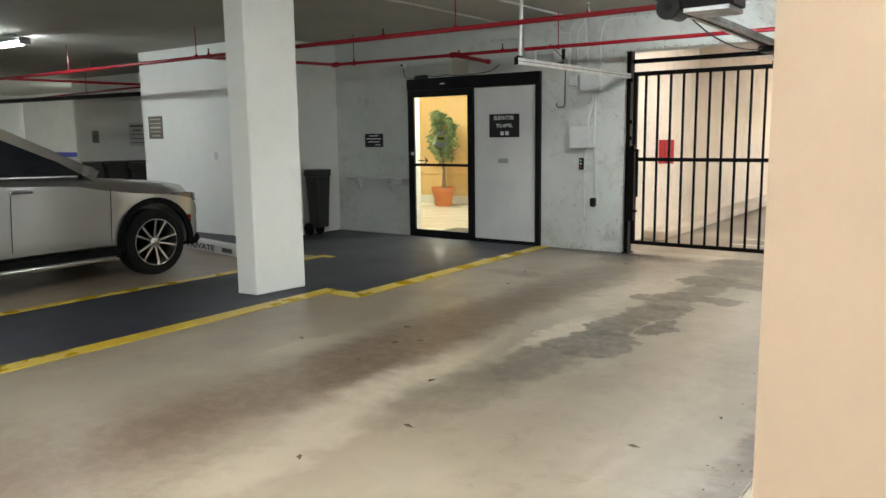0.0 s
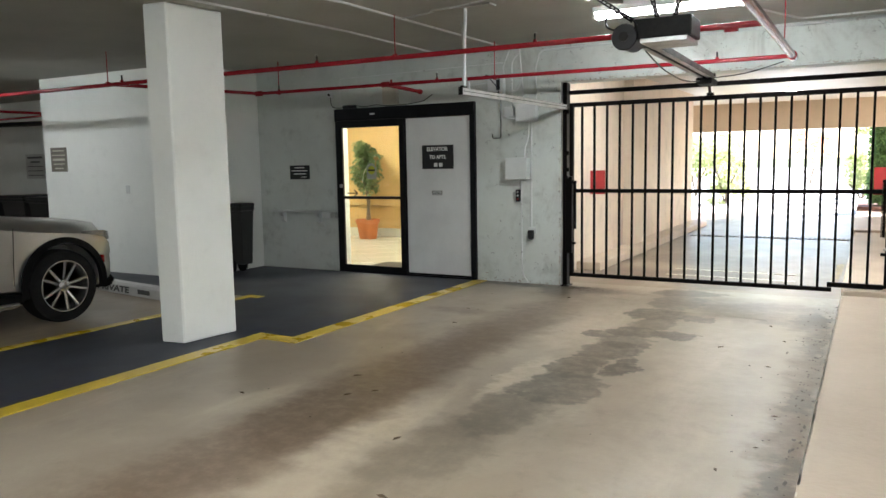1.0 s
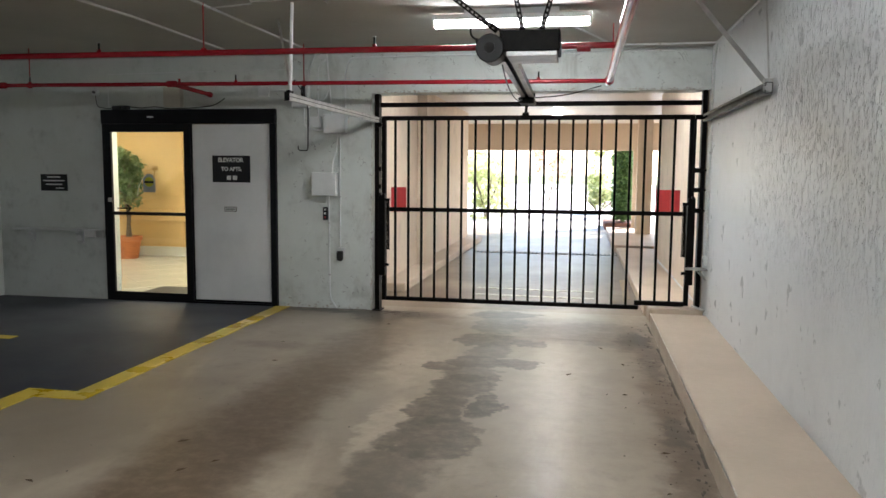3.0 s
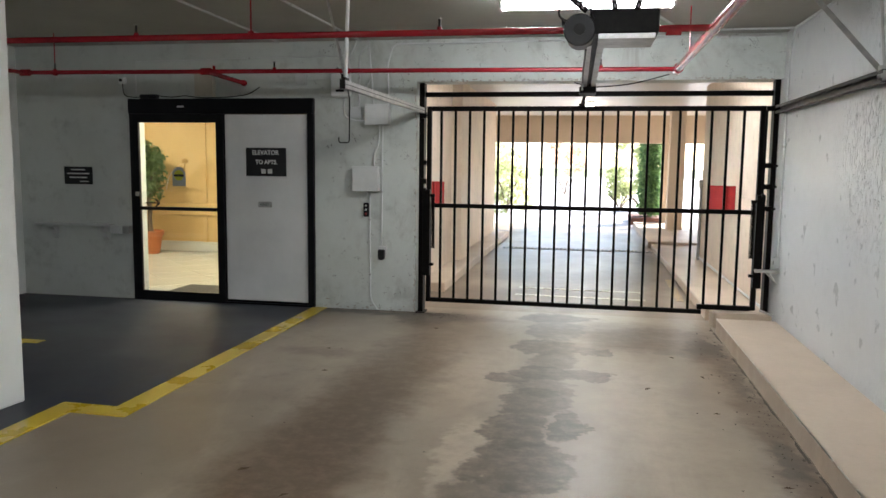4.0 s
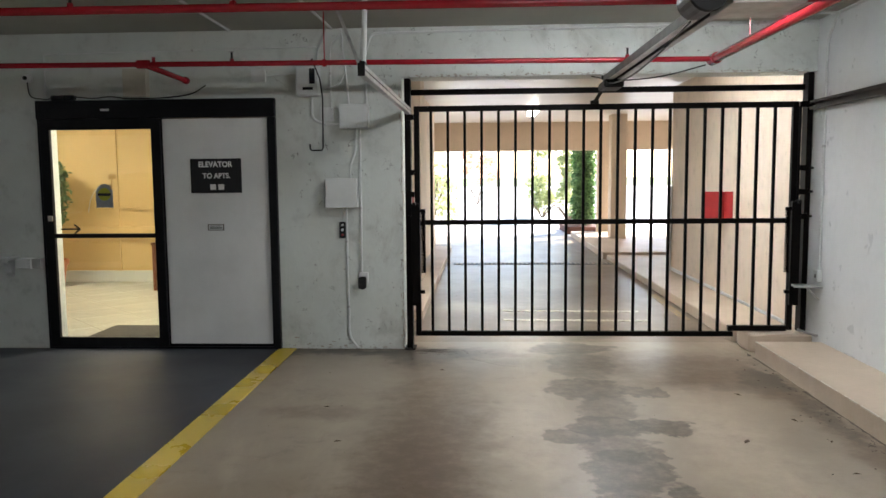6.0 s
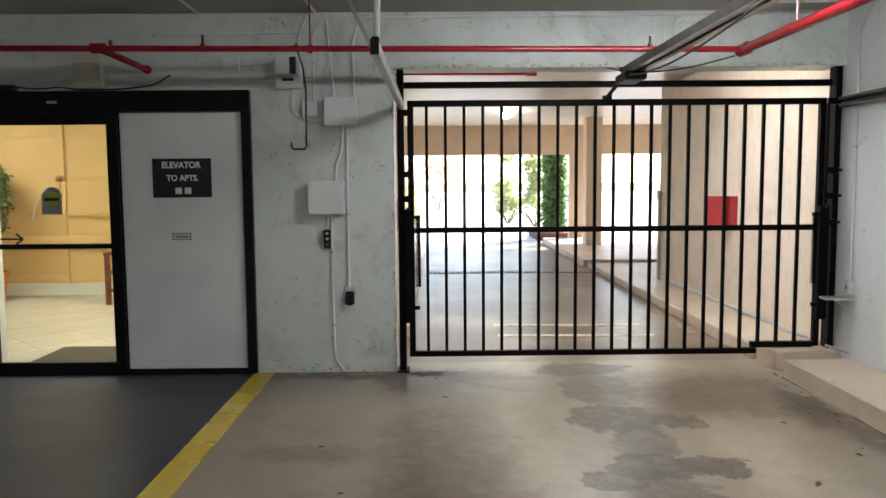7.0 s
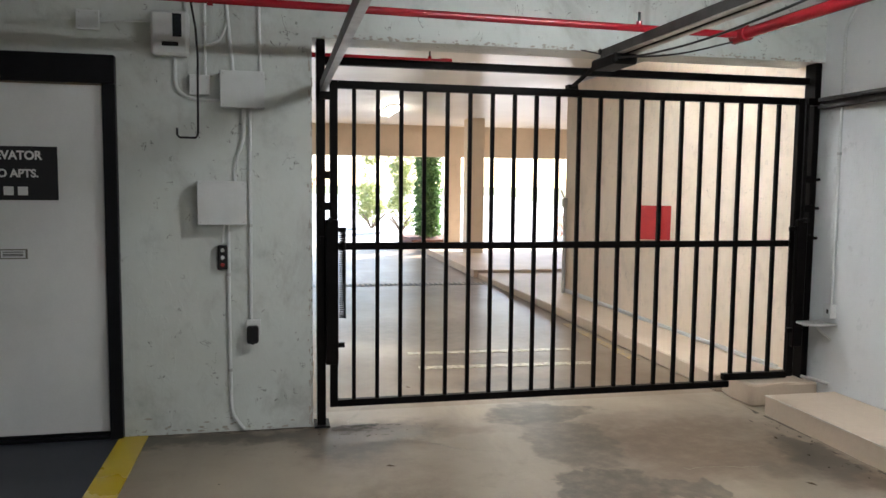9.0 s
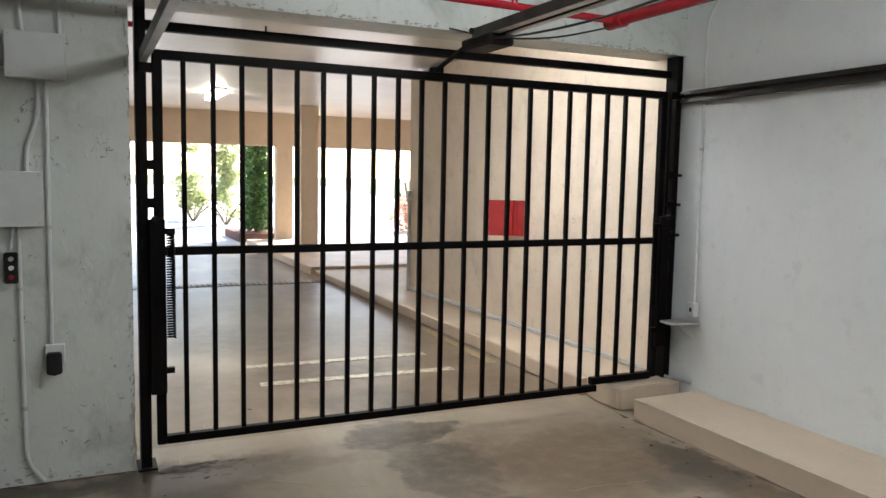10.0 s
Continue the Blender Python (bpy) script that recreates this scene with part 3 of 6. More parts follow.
wall_outer = solid("wall_outer", pierced([-7.0, -6.0, 0.09, 0.46, 4.9, 9.0], [0, 2.26, 3.0], [(1, 0), (3, 0)], lambda u, d, z: (u, 22.55 + 0.25 * d, z)), BEAM,
                   "tan painted beam and piers over the drive openings", "wall", "structure")
column_passage = solid("column_passage", box(0.04, 20.15, 0, 0.395, 20.55, 3.0), BEAM, "square tan painted column on the walkway", "column", "structure", bevel=0.01)
# two unseen walls, added only to block sky light left of the opening
wall_sky_blocker = solid("wall_sky_blocker", box(-7.2, 14.5, 0, -7.0, 22.8, 3.0), BEIGE, "unseen beige wall added to keep sky light out of the bay", "wall", "structure")
wall_sky_blocker_back = solid("wall_sky_blocker_back", box(-7.0, 14.5, 0, LX - 0.3, 14.7, 3.0), BEIGE, "unseen beige wall added to stop sky light leaking in behind the lobby", "wall", "structure")
wall_side = solid("wall_side", pierced([14.4, 15.4, 19.4, 22.55], [0, 1.0, 2.1, 3.0], [(1, 1)], lambda u, d, z: (8.75 + 0.25 * d, u, z)), BEIGE, "beige painted wall of the side bay", "wall", "structure")
solid("wall_side_back", box(WX + 0.3, 14.15, 0, 9.0, 14.4, 3.0), BEIGE, "beige painted back wall of the side bay", "wall", "structure")

# kerbs and walkway on the right
rnd = random.Random(3)
edge = [(-0.562 + 0.022 * k / 60 + rnd.gauss(0, 0.0025), 0.75 + 8.285 * k / 60) for k in range(61)]
kerb_right = solid("kerb_right", plate(edge + [(WX, 9.035), (WX, 0.75)], 0, 0.138), KERB,
                   "tan painted raised kerb walkway along the drive wall", "kerb", "structure", bevel=0.012)
kerb_gate = solid("kerb_gate", plate([(-0.53, 9.22), (-0.49, 9.195), (-0.3, 9.205), (WX - 0.005, 9.2), (WX - 0.005, 9.62), (-0.51, 9.62), (-0.545, 9.45)], 0, 0.165), KERB, "worn concrete kerb block under the gate", "kerb", "structure", bevel=0.015)
bm = plate([(-0.56, 9.62), (-0.555, 16.98), (8.7, 16.98), (8.7, 14.42), (WX, 14.42), (WX, 9.62)], 0, 0.14)
for v in bm.verts:
    if v.co.z > 0.1:
        v.co.z -= 0.0075 * (v.co.y - 9.62)
kerb_passage = solid("kerb_passage", bm, KERB, "tan painted raised walkway beyond the gate", "walkway", "structure", bevel=0.012)
kerb_far = solid("kerb_far", plate([(-0.62, 16.98), (-0.6, 22.55), (8.7, 22.55), (8.7, 16.98)], 0, 0.135), KERB,
                 "tan painted raised slab with a low step at the end of the walkway", "walkway", "structure", bevel=0.01)

# floor markings: slate paint within yellow lines
slate = solid("painted_floor", plate([(-5.17, -6.5), (-5.17, 5.53), (-4.77, 5.53), (-4.77, 9.28), (-8.54, 9.28), (-8.54, 7.86), (-11.7, 7.86), (-11.7, 7.1), (-6.83, 7.1), (-6.83, -6.5)], 0.0, 0.004),
              SLATE, "slate blue-grey painted walkway floor before the door", "painted floor", "structure")
W = 0.083


def stripe(points, name="floor_line", half=W, top=0.008, paint=YELLOW, label="worn yellow painted line on the floor"):
    bm = bmesh.new()
    pts = [Vector((*p, 0)) for p in points]
    left, right = [], []
    for i, p in enumerate(pts):
        a = (p - pts[i - 1]).normalized() if i else (pts[1] - p).normalized()
        b = (pts[i + 1] - p).normalized() if i + 1 < len(pts) else a
        n = (a + b).normalized()
        n = Vector((-n.y, n.x, 0)) * half / max(0.5, n.dot(b))
        left.append(p + n), right.append(p - n)
    ring = [(v.x, v.y) for v in left] + [(v.x, v.y) for v in reversed(right)]
    return solid(name, plate(ring, 0.0, top, bm), paint, label, "floor marking", "structure")


stripe([(-5.168, -6.5), (-5.168, 5.535), (-4.768, 5.525), (-4.768, 9.29)])
stripe([(-7.0, -6.5), (-6.9, 3.8), (-6.78, 7.1), (-6.6, 7.1)], half=0.06)
for y in (10.71, 11.29):
    stripe([(-2.7, y + 0.06), (-1.1, y)], half=0.05, top=0.003, paint=WORNLINE, label="worn cream painted line on the drive")
stripe([(-0.68, 10.75), (-0.66, 11.5), (-0.65, 12.6)], half=0.045, top=0.003, paint=WORNYELLOW, label="worn yellow painted line along the walkway kerb")
# shallow cracks in the sealed floor
rnd = random.Random(5)
for pts in ([(-3.02, 8.91), (-2.80, 8.70), (-2.55, 8.62)], [(-1.64, 8.18), (-1.4, 8.17), (-1.12, 8.11)], [(-3.45, 9.32), (-3.3, 9.7), (-3.2, 10.0)]):
    run = []
    for (x0, y0), (x1, y1) in zip(pts, pts[1:]):
        run += [(x0 + (x1 - x0) * k / 9 + rnd.gauss(0, 0.007), y0 + (y1 - y0) * k / 9 + rnd.gauss(0, 0.007), 0.0001) for k in range(9)]
    solid("floor_crack", hose(run, 0.0016, 5), CONCRETE, "thin irregular crack in the sealed floor", "crack", "structure")

# trench drain
drain = thing("trench_drain", (-2.0, 16.26, 0), "dark iron grating of a trench drain across the drive", "drain", kind="structure")
part("drain_frame", box(-3.46, 16.12, 0.0, -0.57, 16.4, 0.004), IRON, drain)
for k in range(36):
    part("drain_bar", box(-3.42 + 0.08 * k, 16.14, 0.004, -3.38 + 0.08 * k, 16.38, 0.012), CONCRETE, drain)

# column by the parking bay
col = solid("column", plate([(-5.83, 4.97), (-5.575, 5.0), (-5.52, 5.59), (-5.775, 5.575)], 0, H), COLUMN, "square white painted concrete column", "column", "structure", bevel=0.012)

# outside: ground to the horizon
ground = solid("ground", box(-400, 22.8, -0.3, 400, 600, -0.06), LAWN, "sunlit lawn and ground outside", "ground", "structure")
drive = solid("road_drive", plate([(-7.0, 22.8), (9.5, 22.8), (30, 120), (-24, 120)], -0.06, 0.0), DRIVE, "pale sunlit paved drive", "road", "structure")

# ---- lights ----
def tube_light(x, y, turn=0.0, half=0.62, z=H, glow_mat=TUBE):
    ob = thing("ceiling_tube_light", (x, y, z), "white fluorescent tube light on the ceiling, lit", "ceiling light", "ceiling tube lights", turn=turn)
    part("stem", box(-half * 0.6, -0.02, -0.05, half * 0.6, 0.02, 0.0), BOXPAINT, ob, local=True)
    part("housing", box(-half, -0.075, -0.10, half, 0.075, -0.05), BOXPAINT, ob, local=True, bevel=0.008)
    bm = bmesh.new()
    prof = [(0.068 * math.cos(a), -0.10 - 0.05 * math.sin(a)) for a in (math.pi * k / 8 for k in range(9))]
    ends = [[bm.verts.new((s * (half - 0.02), py, pz)) for py, pz in prof] for s in (-1, 1)]
    for k in range(8):
        bm.faces.new((ends[0][k], ends[0][k + 1], ends[1][k + 1], ends[1][k]))
    bm.faces.new(ends[0]), bm.faces.new(ends[1])
    part("diffuser", bm, glow_mat, ob, "glowing white diffuser", local=True)
    for s in (-1, 1):
        part("end_cap", box(s * half, -0.078, -0.152, s * (half - 0.02), 0.078, -0.052), BOXPAINT, ob, local=True)
    return ob


tube_light(-1.89, 7.15, 1.0, half=0.645, glow_mat=GATETUBE)
# unseen tube added to brighten the column, kerb and near drive wall
tube_light(-1.89, 1.5, 1.0, half=0.645, glow_mat=FILLTUBE)
tube_light(-11.2, 5.45, 1.0)
# unseen tube added behind the side wall to brighten the far bay wall
tube_light(-19.0, 11.7, 1.0, glow_mat=PASSAGETUBE)
tube_light(-1.7, 10.45, 91.0, z=3.0, glow_mat=PASSAGETUBE)
# fill tubes added out of view
for x, y in FILL_TUBES:
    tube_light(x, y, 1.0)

door_lamp = thing("doorway_light", (0.55, -0.9, H), "square white ceiling light in the doorway, lit", "ceiling light")
part("rim", box(0.30, -1.15, H - 0.03, 0.80, -0.65, H), BOXPAINT, door_lamp, bevel=0.004)
part("diffuser", box(0.33, -1.12, H - 0.05, 0.77, -0.68, H - 0.03), DOORGLOW, door_lamp, "glowing diffuser", bevel=0.006)

strip_lamp = thing("passage_lamp", (-1.87, 18.5, 3.0), "lit boxy lamp along the passage ceiling", "ceiling lamp")
part("base", box(-1.97, 17.9, 2.965, -1.77, 19.1, 3.0), GALV, strip_lamp, bevel=0.004)
part("diffuser", box(-1.96, 17.9, 2.89, -1.78, 19.1, 2.965), LAMPGLOW, strip_lamp, "glowing warm diffuser", bevel=0.02)



# ---- the gate ----
GX0, GX1, GZ0, GZ1, GP = -3.556, -0.12, 0.125, 2.245, 9.33
gate = thing("driveway_gate", (-1.85, GP, 0), "black painted steel driveway gate with square upright bars, closed", "gate")
part("stile", box(GX0, GP - 0.025, GZ0, GX0 + 0.05, GP + 0.025, GZ1), BLACK, gate, bevel=0.004)
part("stile", box(GX1 - 0.05, GP - 0.025, 0.185, GX1, GP + 0.025, GZ1), BLACK, gate, bevel=0.004)
part("top_rail", box(GX0 + 0.05, GP - 0.025, GZ1 - 0.05, GX1 - 0.05, GP + 0.025, GZ1), BLACK, gate, bevel=0.004)
part("middle_rail", box(GX0 + 0.05, GP - 0.02, 1.162, GX1 - 0.05, GP + 0.02, 1.207), BLACK, gate, bevel=0.004)
part("bottom_rail", box(GX0 + 0.05, GP - 0.025, GZ0, -0.645, GP + 0.025, GZ0 + 0.045), BLACK, gate, bevel=0.004)
part("bottom_rail", box(-0.69, GP - 0.025, GZ0 + 0.05, GX1 - 0.05, GP + 0.025, GZ0 + 0.1), BLACK, gate, bevel=0.004)
for k in range(21):
    x = -3.40 + 0.154 * k
    z0 = GZ0 + 0.045 if x < -0.69 else GZ0 + 0.1
    for a, b in ((z0, 1.162), (1.207, GZ1 - 0.05)):
        part("bar", box(x - 0.0125, GP - 0.0125, a, x + 0.0125, GP + 0.0125, b), BLACK, gate)
part("lift_bracket", box(-1.955, GP - 0.03, GZ1, -1.885, GP + 0.03, GZ1 + 0.03), DARKSTEEL, gate)
part("lift_arm", bar((-1.92, GP - 0.02, GZ1 + 0.02), (-1.875, 8.95, 2.38), 0.03, 0.012), DARKSTEEL, gate)


def coil(x, y, z0, z1, r, turns, wire):
    n = turns * 8
    pts = [(x + r * math.cos(2 * math.pi * k / 8), y + r * math.sin(2 * math.pi * k / 8), z0 + (z1 - z0) * k / n) for k in range(n + 1)]
    return hose(pts, wire, 5)


for sx, xs, mid in ((1, GX0, "left"), (-1, GX1, "right")):
    arm = part("spring_arm", box(xs - 0.03 * sx, GP - 0.075, 0.42, xs + 0.05 * sx, GP - 0.028, 1.36), BLACK, gate, bevel=0.004)
    part("lift_spring", coil(xs + 0.078 * sx, GP - 0.05, 0.72, 1.28, 0.02, 40, 0.0052), BLACK, arm, "dark coil spring")
    part("spring_hook", box(xs + 0.04 * sx, GP - 0.065, 1.28, xs + 0.10 * sx, GP - 0.035, 1.31), BLACK, arm)
    part("spring_hook", box(xs + 0.04 * sx, GP - 0.065, 0.53, xs + 0.09 * sx, GP - 0.035, 0.56), BLACK, arm)
    part("pivot_bolt", rod((xs + 0.0 * sx, GP - 0.11, 1.36), (xs, GP - 0.03, 1.36), 0.016, 8), DARKSTEEL, gate)

part("slide_tube", rod((-0.12, GP - 0.05, 1.32), (-0.12, GP - 0.05, 2.2), 0.013, 8), BLACK, gate)
gate_posts = thing("gate_portal", (-1.85, GY, 0), "black steel posts and crossbar that hold the gate", "gate portal")
part("post", box(-3.64, 9.30, 0.0, -3.585, 9.42, 2.495), BLACK, gate_posts, bevel=0.004)
part("post", box(-0.05, 9.30, 0.165, 0.0, 9.42, 2.50), BLACK, gate_posts, bevel=0.004)
part("crossbar", box(-3.585, 9.36, 2.35, -0.05, 9.41, 2.4), BLACK, gate_posts, bevel=0.004)
part("foot_plate", box(-3.66, 9.27, 0.0, -3.56, 9.44, 0.012), DARKSTEEL, gate_posts)
for z in (2.12, 1.62, 1.42, 1.2):
    part("hinge_lug", box(-3.62, 9.285, z, -3.555, 9.30, z + 0.05), BLACK, gate_posts)
for z in (2.19, 1.63, 1.42, 1.2):
    part("hinge_lug", box(-0.12, 9.27, z, -0.03, 9.30, z + 0.05), BLACK, gate_posts)
    part("latch_bolt", rod((-0.07, 9.285, z + 0.025), (0.01, 9.285, z + 0.025), 0.011, 8), DARKSTEEL, gate_posts)


def channel(a, b, w, h, t, side, material, name, parent, lips=None):
    """A steel C-channel track from a to b, open towards side (+1: +x), with its lips and floor as a part of their own."""
    a, b = Vector(a), Vector(b)

    def strips(sizes):
        bm = bmesh.new()
        for ox, oz, ww, hh in sizes:
            o = Vector((ox, 0, oz))
            bar(a + o, b + o, ww, hh, bm)
        return bm

    web = part(name, strips([(-side * w / 2, 0, t, h), (0, h / 2, w, t)]), material, parent)
    for size in ((0, -h / 2, w, t), (side * w / 2, h / 2 - 0.012, t, 0.024), (side * w / 2, -h / 2 + 0.012, t, 0.024)):
        part("lip", strips([size]), lips or material, web, "bare steel lip")
    return web


track_l = thing("gate_track", (-3.66, 8.0, 2.2), "galvanised steel guide track hung from the ceiling", "gate track", "gate tracks")
channel((-3.60, 9.29, 2.20), (-3.60, 6.57, 2.20), 0.035, 0.055, 0.004, 1, TRACKSTEEL, "rail", track_l, GALV)
part("end_plate", box(-3.62, 6.56, 2.165, -3.58, 6.57, 2.235), DARKSTEEL, track_l)
part("end_clip", box(-3.615, 6.58, 2.225, -3.58, 6.66, 2.25), DARKSTEEL, track_l, bevel=0.004)
part("hanger", rod((-3.595, 6.62, 2.24), (-3.57, 6.62, H), 0.015, 8), BOXPAINT, track_l, "white painted hanger rod")
part("hanger_brace", bar((-3.63, 6.75, 2.23), (-3.97, 7.3, H), 0.02, 0.005), GALV, track_l)
part("hanger_plate", box(-3.90, 6.56, H - 0.02, -3.30, 6.70, H - 0.002), CEIL, track_l)
track_r = thing("gate_track", (-0.03, 8.4, 2.24), "dark steel guide track along the drive wall", "gate track", "gate tracks")
channel((WX - 0.05, 9.27, 2.205), (WX - 0.05, 6.48, 2.215), 0.045, 0.075, 0.005, -1, TRACKSTEEL, "rail", track_r, TRACKSTEEL)
part("hanger", bar((WX - 0.06, 6.54, 2.25), (-0.48, 6.95, H), 0.034, 0.005, up=(0, 1, 0)), GALV, track_r)
part("hanger", bar((WX - 0.04, 6.54, 2.25), (WX - 0.05, 6.72, H), 0.034, 0.005, up=(1, 0, 0)), GALV, track_r)
part("end_bracket", box(WX - 0.075, 6.49, 2.19, WX - 0.02, 6.56, 2.28), GALV, track_r)

# ---- gate opener ----
opener = thing("gate_opener", (-1.700, 6.090, 2.420), "grey gate opener motor hung below the ceiling", "gate opener")
part("motor_box", box(-1.850, 5.910, 2.410, -1.450, 6.230, 2.550), DARKSTEEL, opener, "dark steel motor housing", bevel=0.008)
part("box_base", box(-1.800, 5.890, 2.375, -1.470, 6.250, 2.408), GALV, opener, "bare steel base tray", bevel=0.004)
motor = part("drive_motor", rod((-1.910, 5.900, 2.430), (-1.910, 6.140, 2.430), 0.082, 22), PLASTIC, opener, "round black motor")
part("motor_rim", lathe([(0.088, -0.012), (0.095, 0), (0.088, 0.012)], 22), PLASTIC, motor, local=True).matrix_basis = placed(opener).inverted() @ pose(-1.910, 5.885, 2.430, 90)
part("motor_hub", rod((-1.910, 5.865, 2.430), (-1.910, 5.900, 2.430), 0.035, 14), DARKSTEEL, motor)
bm = bmesh.new()
for k in range(9):
    a = math.pi * (1.15 + 0.7 * k / 8)
    pts = [bm.verts.new((-1.91 + r * math.cos(a), 5.876, 2.43 + r * math.sin(a))) for r in (0.06, 0.082)]
    if k:
        bm.faces.new((last[0], last[1], pts[1], pts[0]))
    last = pts
part("motor_guard", bm, CHROME, motor, "bright lower rim of the motor")
part("motor_bracket", box(-2.020, 5.990, 2.480, -1.850, 6.090, 2.510), DARKSTEEL, motor)
part("wire_loop", hose(rounded([(-1.970, 5.920, 2.480), (-2.040, 5.840, 2.500), (-2.020, 5.820, 2.600), (-1.870, 5.860, 2.580), (-1.820, 5.900, 2.500)], 0.06), 0.007, 6), PLASTIC, motor)
boom = part("boom", bar((-1.820, 6.240, 2.435), (-1.860, 8.860, 2.425), 0.115, 0.012), DARKSTEEL, opener)
for s in (-1, 1):
    part("boom_side", bar((-1.82 + 0.058 * s, 6.24, 2.415), (-1.86 + 0.058 * s, 8.86, 2.405), 0.005, 0.052), TRACKSTEEL, boom)
    part("boom_lip", bar((-1.82 + 0.038 * s, 6.24, 2.387), (-1.86 + 0.038 * s, 8.86, 2.377), 0.042, 0.004), GALV, boom, "bare steel lip")
part("chain", bar((-1.820, 6.240, 2.417), (-1.860, 8.860, 2.407), 0.012, 0.012), DARKSTEEL, boom)
part("boom_head", box(-1.945, 8.620, 2.315, -1.785, 8.950, 2.380), DARKSTEEL, opener, bevel=0.012)
part("head_bolt", rod((-1.930, 8.860, 2.420), (-1.790, 8.860, 2.420), 0.018, 8), DARKSTEEL, opener)
part("head_bracket", bar((-1.910, 8.920, 2.420), (-1.990, 9.000, 2.450), 0.03, 0.006), DARKSTEEL, opener)
part("drive_cable", hose(rounded([(-1.872, 6.338, 2.380), (-1.895, 6.928, 2.310), (-1.906, 7.715, 2.280), (-1.914, 8.305, 2.310), (-1.910, 8.640, 2.350)], 0.4, 5), 0.006, 6), PLASTIC, opener)
part("power_cable", hose(rounded([(-1.810, 8.850, 2.390), (-1.470, 8.750, 2.400), (-1.120, 8.700, 2.490)], 0.2, 5), 0.006, 6), PLASTIC, opener)


def strap(a, b, name, parent, up):
    """A punched angle-iron strap with a row of holes, as two flanges with dark slots between."""
    s = part(name, bar(a, b, 0.034, 0.004, up=up), DARKSTEEL, parent)
    a, b = Vector(a), Vector(b)
    n = int((b - a).length / 0.035)
    d = (b - a).normalized()
    off = Vector(up).normalized() * 0.003
    bm = bmesh.new()
    for k in range(1, n):
        p = a + d * (0.035 * k) - off
        bar(p - d * 0.009, p + d * 0.009, 0.01, 0.002, bm, up)
    part("slots", bm, GALV, s, "row of punched slots")


strap((-1.870, 5.960, 2.550), (-2.42, 5.72, H), "hanger_strap", opener, (0, 1, 0.2))
strap((-1.700, 5.990, 2.550), (-1.79, 5.88, H), "hanger_strap", opener, (0, 1, 0))
strap((-1.580, 5.990, 2.550), (-1.45, 5.85, H), "hanger_strap", opener, (0, 1, 0.2))

# ---- red sprinkler pipes ----
pipes = thing("sprinkler_pipes", (-3.0, 7.0, H), "red painted sprinkler pipes under the ceiling", "pipe")
part("main_pipe", rod((-1.045, 8.72, 2.54), (-1.045, -6.6, 2.54), 0.036, 14), RED, pipes, smooth=True)
part("elbow", rod((-1.045, 8.65, 2.54), (-1.045, 8.79, 2.54), 0.047, 14), RED, pipes, smooth=True)
p1 = part("branch_pipe", rod((-1.045, 6.64, 2.555), (-24, 6.40, 2.555), 0.024, 12), RED, pipes, smooth=True)
p2 = part("branch_pipe", rod((-1.045, 8.72, 2.54), (-7.75, 8.47, 2.545), 0.022, 12), RED, pipes, smooth=True)
part("branch_pipe", rod((-7.75, 8.47, 2.545), (-8.3, 6.56, 2.555), 0.022, 12), RED, pipes, smooth=True)
part("branch_pipe", hose(rounded([(-13.6, 6.5, 2.56), (-12.6, 8.8, 2.50), (-20, 9.6, 2.5)], 0.1), 0.022, 8), RED, pipes, smooth=True)
for x, y, p in ((-1.30, 6.638, p1), (-7.75, 8.47, p2), (-5.71, 8.545, p2)):
    part("coupling", rod((x - 0.05, y, 2.545), (x + 0.05, y, 2.545), 0.036, 12), RED, p, smooth=True)
part("drop_pipe", rod((-5.71, 8.545, 2.545), (-5.65, 9.30, 2.505), 0.026, 10), RED, p2, smooth=True)
part("drop_flange", rod((-5.652, 9.27, 2.507), (-5.65, 9.308, 2.505), 0.034, 12), RED, p2)
part("drop_nut", rod((-5.62, 8.54, 2.56), (-5.62, 8.54, 2.60), 0.014, 8), RED, p2)


def sprinkler(x, y, z, parent):
    s = part("sprinkler_head", rod((x, y, z), (x, y, z + 0.075), 0.009, 8), DARKSTEEL, parent)
    part("deflector", rod((x, y, z + 0.075), (x, y, z + 0.08), 0.02, 10), GALV, s)
    part("fitting", rod((x, y, z - 0.01), (x, y, z + 0.02), 0.018, 8), RED, s)


for x in (-5.25, -2.9, -8.15, -10.9):
    sprinkler(x, 6.64 + 0.0105 * (x + 1.1), 2.575, p1)
for x in (-4.98, -1.75, -7.4):
    sprinkler(x, 8.72 + 0.0373 * (x + 1.045), 2.56, p2)


def hanger_rod(x, y, z, parent):
    h = part("hanger_rod", rod((x, y, z), (x, y, H), 0.006, 6), RED, parent)
    part("hanger_ring", rod((x - 0.014, y, z), (x + 0.014, y, z), 0.03, 12), RED, h)


for x in (-4.32, -8.4, -11.5):
    hanger_rod(x, 6.64 + 0.0105 * (x + 1.1), 2.565, p1)
for x in (-4.22, -7.4):
    hanger_rod(x, 8.72 + 0.0373 * (x + 1.045), 2.54, p2)
hanger_rod(-1.045, 7.9, 2.54, pipes)
pipe_in = thing("sprinkler_pipe", (-3.0, 12.2, 2.86), "red sprinkler pipe below the passage ceiling", "pipe")
part("pipe", rod((LX, 12.2, 2.87), (-2.2, 12.2, 2.86), 0.024, 10), RED, pipe_in, smooth=True)
part("coupling", rod((-2.24, 12.2, 2.86), (-2.12, 12.2, 2.86), 0.034, 10), RED, pipe_in)
sprinkler(-2.35, 12.2, 2.885, pipe_in)
black_duct = thing("hanging_bar", (-14, 8.6, 2.4), "long black clearance bar hung below the ceiling", "bar")
